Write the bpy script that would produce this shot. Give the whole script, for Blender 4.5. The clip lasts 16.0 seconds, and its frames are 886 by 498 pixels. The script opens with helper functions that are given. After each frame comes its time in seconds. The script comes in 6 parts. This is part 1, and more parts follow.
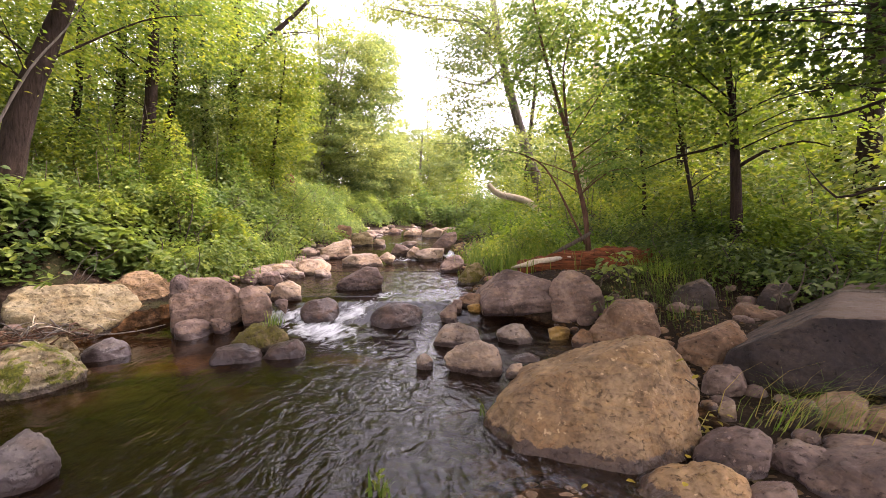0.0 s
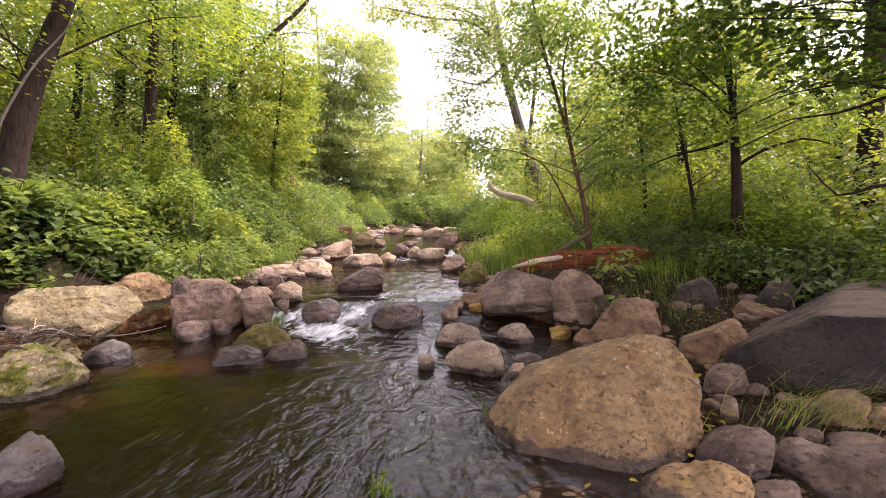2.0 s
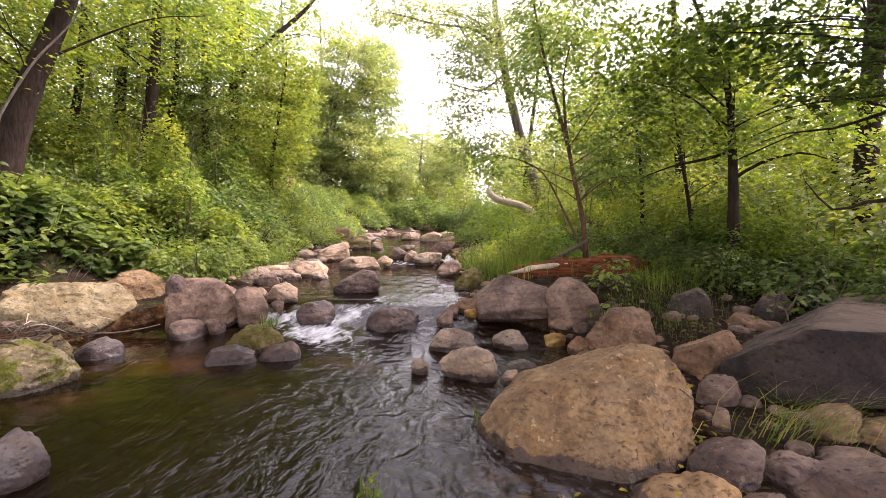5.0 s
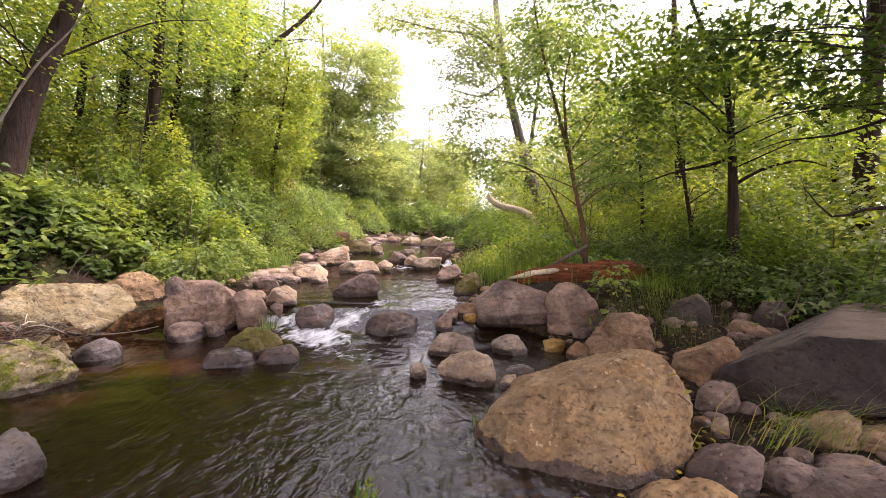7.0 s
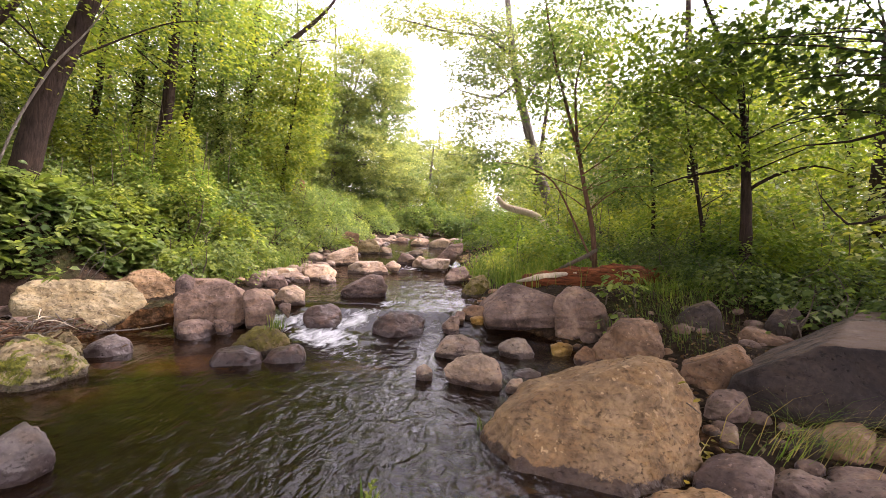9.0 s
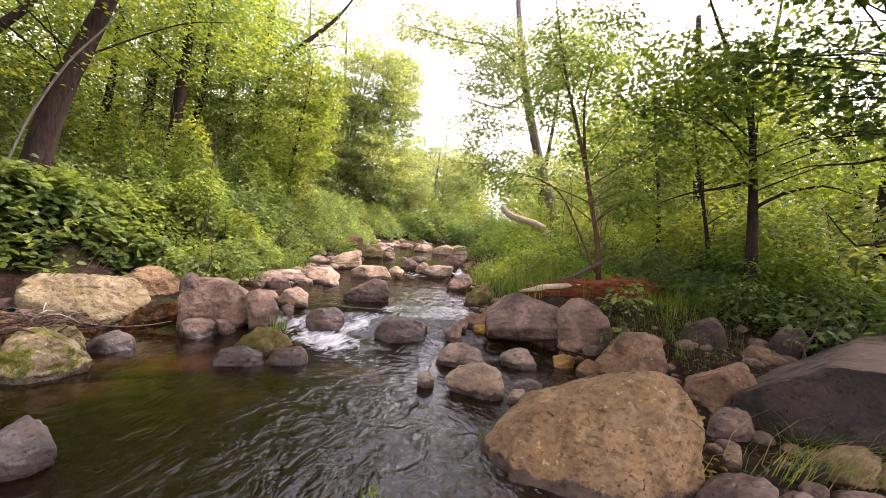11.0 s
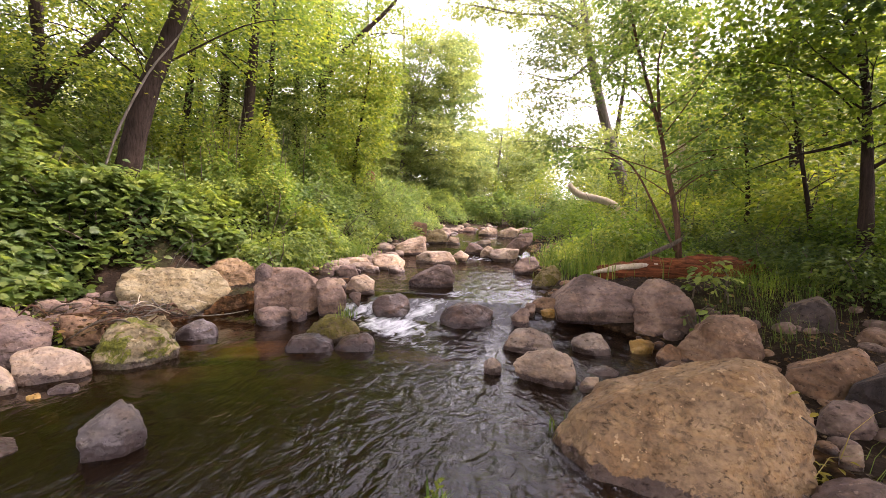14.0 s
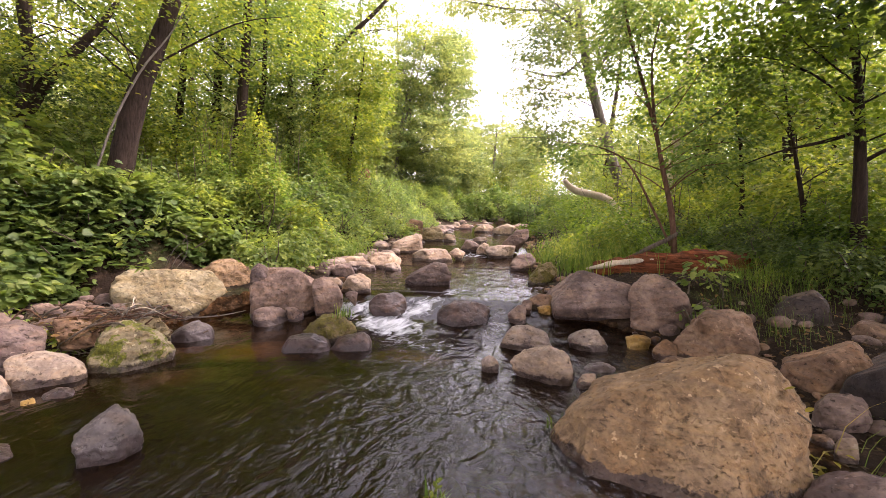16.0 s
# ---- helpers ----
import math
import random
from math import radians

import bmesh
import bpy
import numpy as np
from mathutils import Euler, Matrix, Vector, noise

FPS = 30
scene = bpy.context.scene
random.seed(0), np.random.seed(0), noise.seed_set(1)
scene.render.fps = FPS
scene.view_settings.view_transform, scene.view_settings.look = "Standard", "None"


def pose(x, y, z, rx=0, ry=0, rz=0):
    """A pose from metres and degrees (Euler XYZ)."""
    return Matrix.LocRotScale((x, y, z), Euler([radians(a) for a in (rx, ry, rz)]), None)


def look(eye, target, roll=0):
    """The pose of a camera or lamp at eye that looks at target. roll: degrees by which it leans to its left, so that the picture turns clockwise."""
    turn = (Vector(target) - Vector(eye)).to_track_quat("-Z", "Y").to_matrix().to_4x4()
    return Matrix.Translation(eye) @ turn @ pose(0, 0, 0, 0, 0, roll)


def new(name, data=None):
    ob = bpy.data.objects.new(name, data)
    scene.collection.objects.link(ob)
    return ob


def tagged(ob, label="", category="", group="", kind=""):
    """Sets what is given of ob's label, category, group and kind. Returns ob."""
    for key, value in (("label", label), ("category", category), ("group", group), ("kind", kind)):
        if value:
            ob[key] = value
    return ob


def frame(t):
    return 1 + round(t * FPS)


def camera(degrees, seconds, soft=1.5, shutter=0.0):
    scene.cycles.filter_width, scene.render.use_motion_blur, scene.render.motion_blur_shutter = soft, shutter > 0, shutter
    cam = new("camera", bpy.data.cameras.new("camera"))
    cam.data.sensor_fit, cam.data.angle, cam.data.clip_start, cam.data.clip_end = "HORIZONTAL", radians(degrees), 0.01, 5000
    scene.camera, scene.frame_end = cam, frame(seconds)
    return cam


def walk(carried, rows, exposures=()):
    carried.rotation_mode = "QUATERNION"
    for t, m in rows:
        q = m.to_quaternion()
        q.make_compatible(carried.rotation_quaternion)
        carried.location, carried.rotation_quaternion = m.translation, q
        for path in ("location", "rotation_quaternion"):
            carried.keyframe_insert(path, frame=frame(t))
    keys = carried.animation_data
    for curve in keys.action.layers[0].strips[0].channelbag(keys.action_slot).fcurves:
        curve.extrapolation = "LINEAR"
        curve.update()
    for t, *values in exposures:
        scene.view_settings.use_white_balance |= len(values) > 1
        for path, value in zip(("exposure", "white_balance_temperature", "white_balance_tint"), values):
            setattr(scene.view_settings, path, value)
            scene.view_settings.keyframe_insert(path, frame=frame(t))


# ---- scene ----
cam = camera(89.0, 16.0, soft=0.65)
ROWS = [
    (0.0, 0.000, 0.000, 1.500, 0.00, -4.60, 0.00),
    (0.5, -0.001, 0.003, 1.498, -0.22, -4.69, -0.11),
    (1.0, -0.013, -0.006, 1.511, 0.08, -5.29, -0.96),
    (1.5, -0.003, 0.006, 1.509, -0.07, -4.90, 0.10),
    (2.0, -0.006, 0.001, 1.505, 0.05, -4.67, -0.34),
    (2.5, -0.010, -0.005, 1.498, 0.04, -4.33, -0.57),
    (3.0, 0.000, -0.010, 1.485, -0.16, -3.21, 0.28),
    (3.5, -0.005, -0.005, 1.500, 0.11, -4.42, -0.41),
    (4.0, 0.002, 0.004, 1.512, 0.16, -4.49, 0.51),
    (6.5, 0.012, -0.010, 1.493, -0.31, -3.28, 1.28),
    (7.0, 0.015, -0.004, 1.493, -0.20, -3.40, 1.53),
    (7.5, 0.016, -0.004, 1.490, -0.27, -3.28, 1.66),
    (8.0, 0.020, 0.013, 1.503, 0.59, -3.67, 2.02),
    (8.5, 0.025, 0.020, 1.496, 0.87, -3.17, 2.68),
    (8.7, 0.026, 0.008, 1.500, 0.98, -3.30, 2.25),
    (11.0, -0.012, 0.000, 1.505, 1.28, -2.43, 4.26),
    (11.5, -0.022, 0.038, 1.506, 4.66, -2.43, 5.07),
    (12.0, -0.026, 0.071, 1.504, 7.10, -4.33, 5.39),
    (12.5, -0.032, 0.095, 1.507, 9.04, -5.08, 4.65),
    (13.0, -0.039, 0.135, 1.501, 10.00, -4.30, 0.37),
    (13.5, -0.006, 0.161, 1.489, 8.89, -4.55, 1.46),
    (14.0, 0.013, 0.152, 1.490, 9.54, -4.85, 1.62),
    (14.5, 0.017, 0.160, 1.502, 8.91, -6.38, 1.25),
    (15.0, 0.011, 0.164, 1.512, 8.73, -7.07, 0.55),
    (15.5, 0.011, 0.160, 1.509, 8.79, -6.33, 0.55),
    (16.0, 0.015, 0.162, 1.506, 9.06, -5.25, 0.96),
]
# seconds, place, yaw, pitch, roll
walk(cam, [(t, pose(x, y, z, 90 + pitch, 0, yaw) @ pose(0, 0, 0, 0, 0, roll)) for t, x, y, z, yaw, pitch, roll in ROWS],
     exposures=[(0.0, 2.25, 6500, 33), (16.0, 2.25, 6500, 33)])

# ---- sky and sun ----
SUN_AZIMUTH, SUN_HEIGHT = 66.0, 52.0          # degrees clockwise from straight ahead, and above the horizon
world = bpy.data.worlds.new("sky")
scene.world = world
world.use_nodes = True
wn, wl = world.node_tree.nodes, world.node_tree.links
sky = wn.new("ShaderNodeTexSky")
sky.sky_type, sky.sun_disc = "NISHITA", False
sky.sun_elevation, sky.sun_rotation = radians(SUN_HEIGHT), radians(SUN_AZIMUTH)
sky.air_density, sky.dust_density, sky.ozone_density = 1.0, 3.0, 0.6
veil = wn.new("ShaderNodeHueSaturation")          # thin cloud: the sky is nearly white
veil.inputs["Saturation"].default_value = 0.15
wl.new(sky.outputs[0], veil.inputs["Color"])
wl.new(veil.outputs[0], wn["Background"].inputs[0])
wn["Background"].inputs[1].default_value = 0.24
sun_data = bpy.data.lights.new("sun", "SUN")
sun_data.energy, sun_data.angle, sun_data.color = 1.5, radians(30), (1.0, 0.9, 0.76)
sun = new("sun", sun_data)
a, h = radians(SUN_AZIMUTH), radians(SUN_HEIGHT)
sun.matrix_world = look((math.sin(a) * math.cos(h) * 40, math.cos(a) * math.cos(h) * 40, math.sin(h) * 40), (0, 0, 0))


# ---- materials ----
def material(name):
    m = bpy.data.materials.new(name)
    m.use_nodes = True
    n, l = m.node_tree.nodes, m.node_tree.links
    return m, n, l, n["Principled BSDF"]


def ramp(n, stops):
    r = n.new("ShaderNodeValToRGB")
    e = r.color_ramp.elements
    while len(e) < len(stops):
        e.new(0.5)
    for i, (p, c) in enumerate(stops):
        e[i].position, e[i].color = p, (*c, 1)
    return r


def noise_node(n, l, coord, scale, detail=6, rough=0.6, distortion=0.0):
    t = n.new("ShaderNodeTexNoise")
    t.inputs["Scale"].default_value, t.inputs["Detail"].default_value = scale, detail
    t.inputs["Roughness"].default_value, t.inputs["Distortion"].default_value = rough, distortion
    l.new(coord, t.inputs["Vector"])
    return t


def mix(n, l, fac, a, b, mode="MIX"):
    m = n.new("ShaderNodeMix")
    m.data_type, m.blend_type = "RGBA", mode
    for sock, v in ((m.inputs[0], fac), (m.inputs[6], a), (m.inputs[7], b)):
        if isinstance(v, (int, float)):
            sock.default_value = v
        elif isinstance(v, tuple):
            sock.default_value = (*v, 1)
        else:
            l.new(v, sock)
    return m.outputs[2]


def bump(n, l, p, height, strength, distance, before=None):
    b = n.new("ShaderNodeBump")
    b.inputs["Strength"].default_value, b.inputs["Distance"].default_value = strength, distance
    l.new(height, b.inputs["Height"])
    if before is not None:
        l.new(before, b.inputs["Normal"])
    l.new(b.outputs[0], p.inputs["Normal"])
    return b.outputs[0]


def turned(n, l, coord, angle, scale):
    """Coordinates turned about the upright axis, then stretched."""
    a, b = n.new("ShaderNodeMapping"), n.new("ShaderNodeMapping")
    a.inputs["Rotation"].default_value = (0, 0, radians(angle))
    b.inputs["Scale"].default_value = scale
    l.new(coord, a.inputs["Vector"])
    l.new(a.outputs[0], b.inputs["Vector"])
    return b.outputs[0]


def masked(n, l, a, b):
    m = n.new("ShaderNodeMath")
    m.operation = "MULTIPLY"
    for k, v in enumerate((a, b)):
        if isinstance(v, (int, float)):
            m.inputs[k].default_value = v
        else:
            l.new(v, m.inputs[k])
    return m.outputs[0]


def rock_material(name, dark, mid, light, rough=0.85, moss=None, speckle=0.5, damp=0.06, blotch=0.2, dust=None, relief=1.0):
    m, n, l, p = material(name)
    g = n.new("ShaderNodeNewGeometry")
    pos = g.outputs["Position"]
    grey = lambda q: (q, q, q)
    big = noise_node(n, l, pos, 2.2, 5, 0.6, 0.8)
    col = ramp_of(n, l, big.outputs[0], [(0.34, dark), (0.5, mid), (0.66, light)])
    # veins and bedding give slow changes of hue
    hue = noise_node(n, l, turned(n, l, pos, 35, (1, 1, 2.6)), 3.6, 4, 0.6, 1.2)
    col = mix(n, l, 0.8, col, ramp_of(n, l, hue.outputs[0], [(0.36, (0.86, 0.88, 0.97)), (0.5, (1, 1, 1)), (0.64, (1.15, 1.06, 0.93))]), "MULTIPLY")
    info = n.new("ShaderNodeObjectInfo")
    tone = ramp_of(n, l, info.outputs["Random"], [(0.0, (0.74, 0.74, 0.77)), (0.35, (0.95, 0.95, 0.97)), (0.7, (1.06, 1.03, 0.98)), (1.0, (1.26, 1.19, 1.08))])
    col = mix(n, l, 1.0, col, tone, "MULTIPLY")
    fine = noise_node(n, l, pos, 24, 4, 0.6)
    col = mix(n, l, 0.7, col, ramp_of(n, l, fine.outputs[0], [(0.32, grey(0.66)), (0.5, grey(1.0)), (0.7, (1.28, 1.26, 1.2))]), "MULTIPLY")
    # mineral stains with hard ragged edges
    stain = ramp_of(n, l, noise_node(n, l, pos, 11, 8, 0.68, 0.5).outputs[0], [(0.57, grey(0)), (0.6, grey(blotch))])
    col = mix(n, l, stain, col, tuple(q * 0.45 for q in dark))
    # dark pits and pale lichen, in swarms
    swarm = noise_node(n, l, pos, 2.6, 3, 0.6).outputs[0]
    hole = noise_node(n, l, turned(n, l, pos, 20, (1.0, 1.0, 1.6)), 23, 3, 0.55, 0.4).outputs[0]
    pit = ramp_of(n, l, hole, [(0.33, grey(1)), (0.39, grey(0))])
    pit = masked(n, l, pit, ramp_of(n, l, swarm, [(0.42, grey(0.1)), (0.58, grey(0.85))]))
    col = mix(n, l, pit, col, tuple(q * 0.42 for q in dark))
    lichen = ramp_of(n, l, noise_node(n, l, pos, 21, 4, 0.55, 0.2).outputs[0], [(0.635, grey(0)), (0.66, grey(speckle))])
    lichen = masked(n, l, lichen, ramp_of(n, l, swarm, [(0.44, grey(1)), (0.56, grey(0.15))]))
    col = mix(n, l, lichen, col, tuple(min(0.5, q * 1.55) for q in light))
    if moss:
        patch = ramp_of(n, l, noise_node(n, l, pos, 5.5, 9, 0.72, 0.7).outputs[0], [(0.47, grey(0)), (0.5, grey(1))])
        green = ramp_of(n, l, noise_node(n, l, pos, 26, 6, 0.7).outputs[0], [(0.3, moss[0]), (0.68, moss[1])])
        col = mix(n, l, patch, col, green)
    if dust:
        # dirt and crumbled leaf that has settled on the level tops
        flat = n.new("ShaderNodeSeparateXYZ")
        l.new(g.outputs["Normal"], flat.inputs[0])
        lie = n.new("ShaderNodeMath")
        lie.operation = "MULTIPLY_ADD"
        l.new(noise_node(n, l, pos, 5, 7, 0.7).outputs[0], lie.inputs[0])
        lie.inputs[1].default_value = 0.5
        l.new(flat.outputs[2], lie.inputs[2])
        col = mix(n, l, ramp_of(n, l, masked(n, l, lie.outputs[0], 0.7), [(0.73, grey(0)), (0.79, grey(0.9))]), col, dust)
    p.inputs["Roughness"].default_value = rough
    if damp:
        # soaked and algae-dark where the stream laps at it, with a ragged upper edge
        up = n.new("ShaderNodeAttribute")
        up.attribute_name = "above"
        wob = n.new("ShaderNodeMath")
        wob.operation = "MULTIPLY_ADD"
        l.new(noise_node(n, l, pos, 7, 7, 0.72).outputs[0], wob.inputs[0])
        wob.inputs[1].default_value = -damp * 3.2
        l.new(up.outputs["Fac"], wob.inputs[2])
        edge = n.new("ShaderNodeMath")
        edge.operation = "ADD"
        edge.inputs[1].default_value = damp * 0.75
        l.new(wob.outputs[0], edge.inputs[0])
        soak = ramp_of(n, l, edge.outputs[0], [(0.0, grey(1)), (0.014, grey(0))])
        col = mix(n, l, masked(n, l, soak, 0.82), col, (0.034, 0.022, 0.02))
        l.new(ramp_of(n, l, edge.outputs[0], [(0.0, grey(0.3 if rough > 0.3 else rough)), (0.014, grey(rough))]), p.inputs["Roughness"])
    l.new(col, p.inputs["Base Color"])
    p.inputs["Specular IOR Level"].default_value = 0.35 if rough < 0.5 else 0.22
    chip = noise_node(n, l, turned(n, l, pos, 30, (1, 1, 1.9)), 4.2, 5, 0.55, 0.5)
    chip.noise_type = "RIDGED_MULTIFRACTAL"
    b0 = bump(n, l, p, chip.outputs[0], 0.8, 0.075 * relief)
    b1 = bump(n, l, p, noise_node(n, l, pos, 8, 4, 0.6).outputs[0], 0.85, 0.042 * relief, b0)
    b2 = bump(n, l, p, ramp_of(n, l, hole, [(0.32, grey(0)), (0.42, grey(1))]), 0.7, 0.016 * relief, b1)
    bump(n, l, p, fine.outputs[0], 0.6, 0.005 * relief, b2)
    return m


def ramp_of(n, l, value, stops):
    r = ramp(n, stops)
    l.new(value, r.inputs[0])
    return r.outputs[0]


ROCK = {
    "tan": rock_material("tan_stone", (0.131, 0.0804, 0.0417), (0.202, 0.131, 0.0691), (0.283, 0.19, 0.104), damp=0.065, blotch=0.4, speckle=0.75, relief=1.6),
    "lime": rock_material("limestone", (0.105, 0.0775, 0.0372), (0.217, 0.171, 0.0899), (0.322, 0.267, 0.155), speckle=0.3, relief=1.7),
    "brown": rock_material("brown_stone", (0.0944, 0.0551, 0.0311), (0.179, 0.111, 0.0666), (0.27, 0.175, 0.107)),
    "mauve": rock_material("mauve_basalt", (0.0714, 0.0488, 0.0388), (0.143, 0.0994, 0.0781), (0.228, 0.163, 0.125), speckle=0.4),
    "pale": rock_material("pale_stone", (0.159, 0.115, 0.0828), (0.27, 0.201, 0.146), (0.385, 0.299, 0.215), speckle=0.3),
    "dark": rock_material("dark_basalt", (0.0241, 0.0179, 0.0161), (0.0409, 0.031, 0.0262), (0.0658, 0.0477, 0.0369), speckle=0.12, dust=(0.095, 0.066, 0.046), damp=0.03),
    "wet": rock_material("wet_basalt", (0.0245, 0.0149, 0.0121), (0.066, 0.04, 0.0302), (0.132, 0.0813, 0.0576), rough=0.42, speckle=0.1),
    "amber": rock_material("amber_stone", (0.18, 0.1, 0.025), (0.32, 0.19, 0.045), (0.42, 0.27, 0.075), rough=0.5, damp=0.0),
    "bed": rock_material("bed_stone", (0.1, 0.06, 0.035), (0.19, 0.125, 0.075), (0.3, 0.2, 0.125), speckle=0.5, damp=0.0),
    "grey": rock_material("grey_stone", (0.088, 0.073, 0.066), (0.152, 0.129, 0.117), (0.235, 0.2, 0.182), speckle=0.4, relief=0.6, damp=0.1),
    "moss": rock_material("mossy_limestone", (0.124, 0.093, 0.0496), (0.236, 0.192, 0.112), (0.31, 0.267, 0.167), moss=((0.035, 0.042, 0.008), (0.17, 0.17, 0.02)), relief=1.6),
    "mossy": rock_material("algae_stone", (0.06, 0.045, 0.0225), (0.12, 0.09, 0.0375), (0.165, 0.128, 0.06), moss=((0.045, 0.04, 0.008), (0.13, 0.105, 0.02)), relief=1.5),
}


def leaf_material(name, shades, glow, gloss=0.2):
    m, n, l, p = material(name)
    g = n.new("ShaderNodeNewGeometry")
    r = ramp(n, [(i / (len(shades) - 1), c) for i, c in enumerate(shades)])
    l.new(g.outputs["Random Per Island"], r.inputs[0])
    big = ramp_of(n, l, noise_node(n, l, g.outputs["Position"], 0.55, 4).outputs[0], [(0.3, (0.5, 0.6, 0.6)), (0.7, (1.45, 1.28, 0.95))])
    col = mix(n, l, 1.0, r.outputs[0], big, "MULTIPLY")
    clump = ramp_of(n, l, noise_node(n, l, g.outputs["Position"], 2.6, 3).outputs[0], [(0.36, (0.6, 0.68, 0.7)), (0.64, (1.3, 1.2, 1.0))])
    col = mix(n, l, 1.0, col, clump, "MULTIPLY")
    l.new(col, p.inputs["Base Color"])
    p.inputs["Roughness"].default_value = 0.5
    p.inputs["Specular IOR Level"].default_value = gloss
    t = n.new("ShaderNodeBsdfTranslucent")
    l.new(mix(n, l, 1.0, col, glow, "MULTIPLY"), t.inputs["Color"])
    s = n.new("ShaderNodeMixShader")
    s.inputs[0].default_value = 0.5
    l.new(p.outputs[0], s.inputs[1])
    l.new(t.outputs[0], s.inputs[2])
    l.new(s.outputs[0], n["Material Output"].inputs[0])
    return m


LEAF = {
    "alder": leaf_material("alder_leaf", [(0.08, 0.145, 0.034), (0.135, 0.205, 0.045), (0.2, 0.26, 0.065)], (1.8, 1.65, 0.95)),
    "bright": leaf_material("bright_leaf", [(0.1, 0.165, 0.03), (0.155, 0.215, 0.04), (0.22, 0.26, 0.06)], (1.75, 1.65, 0.85)),
    "dull": leaf_material("dull_leaf", [(0.075, 0.135, 0.04), (0.11, 0.175, 0.055), (0.15, 0.21, 0.07)], (1.6, 1.6, 1.0)),
    # Paler green: distant haze and light in the wood are painted into the leaf.
    "hazy": leaf_material("haze_pale_leaf", [(0.16, 0.215, 0.085), (0.2, 0.26, 0.105), (0.26, 0.31, 0.14)], (1.6, 1.55, 1.1)),
    "shade": leaf_material("shaded_leaf", [(0.07, 0.13, 0.025), (0.11, 0.18, 0.03), (0.16, 0.23, 0.04)], (1.9, 1.8, 0.8)),
    # Leaves overhead: the shade of their undersides is painted into the colour.
    "canopy": leaf_material("overhead_shade_leaf", [(0.035, 0.065, 0.02), (0.06, 0.1, 0.03), (0.095, 0.14, 0.04)], (1.4, 1.4, 0.7), 0.1),
    # Darker green: the shade these plants stand in is painted into the leaf.
    "under": leaf_material("deep_shade_leaf", [(0.045, 0.08, 0.028), (0.075, 0.12, 0.04), (0.115, 0.165, 0.06)], (1.3, 1.3, 0.8), 0.1),
    "berry": leaf_material("berry_leaf", [(0.085, 0.14, 0.04), (0.135, 0.2, 0.06), (0.2, 0.265, 0.095)], (1.55, 1.5, 0.8), 0.3),
    "grass": leaf_material("grass_blade", [(0.07, 0.135, 0.03), (0.12, 0.19, 0.045), (0.21, 0.25, 0.08)], (1.5, 1.5, 0.8)),
    "dry": leaf_material("dry_grass", [(0.28, 0.22, 0.09), (0.36, 0.3, 0.13), (0.2, 0.2, 0.06)], (1.2, 1.2, 0.9)),
    "litter": leaf_material("leaf_litter", [(0.05, 0.03, 0.018), (0.12, 0.075, 0.04), (0.22, 0.15, 0.085)], (0.8, 0.8, 0.7)),
    "yellow": leaf_material("fallen_leaf", [(0.34, 0.26, 0.04), (0.4, 0.32, 0.05), (0.28, 0.2, 0.05)], (1.2, 1.2, 0.8)),
}


def bark_material(name, dark, light, scale=9.0, grain=(1, 1, 0.18)):
    m, n, l, p = material(name)
    g = n.new("ShaderNodeNewGeometry")
    mp = n.new("ShaderNodeMapping")
    mp.inputs["Scale"].default_value = grain
    l.new(g.outputs["Position"], mp.inputs["Vector"])
    f = noise_node(n, l, mp.outputs[0], scale * 3, 8, 0.7, 0.6)
    b = noise_node(n, l, g.outputs["Position"], 2.0, 4)
    col = ramp_of(n, l, f.outputs[0], [(0.3, dark), (0.68, light)])
    col = mix(n, l, 0.6, col, ramp_of(n, l, b.outputs[0], [(0.3, (0.6, 0.6, 0.58)), (0.7, (1.3, 1.25, 1.15))]), "MULTIPLY")
    l.new(col, p.inputs["Base Color"])
    p.inputs["Roughness"].default_value = 0.9
    p.inputs["Specular IOR Level"].default_value = 0.12
    bump(n, l, p, f.outputs[0], 0.8, 0.03)
    return m


BARK = {
    "dark": bark_material("dark_bark", (0.012, 0.008, 0.006), (0.05, 0.034, 0.026)),
    "grey": bark_material("grey_bark", (0.07, 0.06, 0.05), (0.2, 0.175, 0.15)),
    "red": bark_material("red_bark", (0.08, 0.035, 0.02), (0.26, 0.13, 0.075)),
    "sapling": bark_material("sapling_bark", (0.05, 0.028, 0.018), (0.17, 0.095, 0.06)),
    "pale": bark_material("pale_bark", (0.36, 0.29, 0.2), (0.62, 0.53, 0.4)),
    "log": bark_material("rotten_red_wood", (0.014, 0.006, 0.004), (0.24, 0.078, 0.03), 9, (0.12, 0.4, 1.2)),
    "twig": bark_material("twig_bark", (0.05, 0.04, 0.03), (0.16, 0.13, 0.1), 14),
}


def soil_material():
    m, n, l, p = material("forest_soil")
    g = n.new("ShaderNodeNewGeometry")
    pos = g.outputs["Position"]
    c = ramp_of(n, l, noise_node(n, l, pos, 7, 9, 0.75).outputs[0], [(0.3, (0.014, 0.009, 0.006)), (0.52, (0.026, 0.017, 0.011)), (0.7, (0.07, 0.046, 0.029))])
    g2 = ramp_of(n, l, noise_node(n, l, pos, 1.1, 6).outputs[0], [(0.55, (0, 0, 0)), (0.7, (1, 1, 1))])
    c = mix(n, l, g2, c, ramp_of(n, l, noise_node(n, l, pos, 30, 6).outputs[0], [(0.3, (0.03, 0.04, 0.012)), (0.7, (0.08, 0.09, 0.03))]))
    l.new(c, p.inputs["Base Color"])
    p.inputs["Roughness"].default_value = 0.95
    p.inputs["Specular IOR Level"].default_value = 0.08
    bump(n, l, p, noise_node(n, l, pos, 18, 8, 0.75).outputs[0], 0.8, 0.06)
    return m


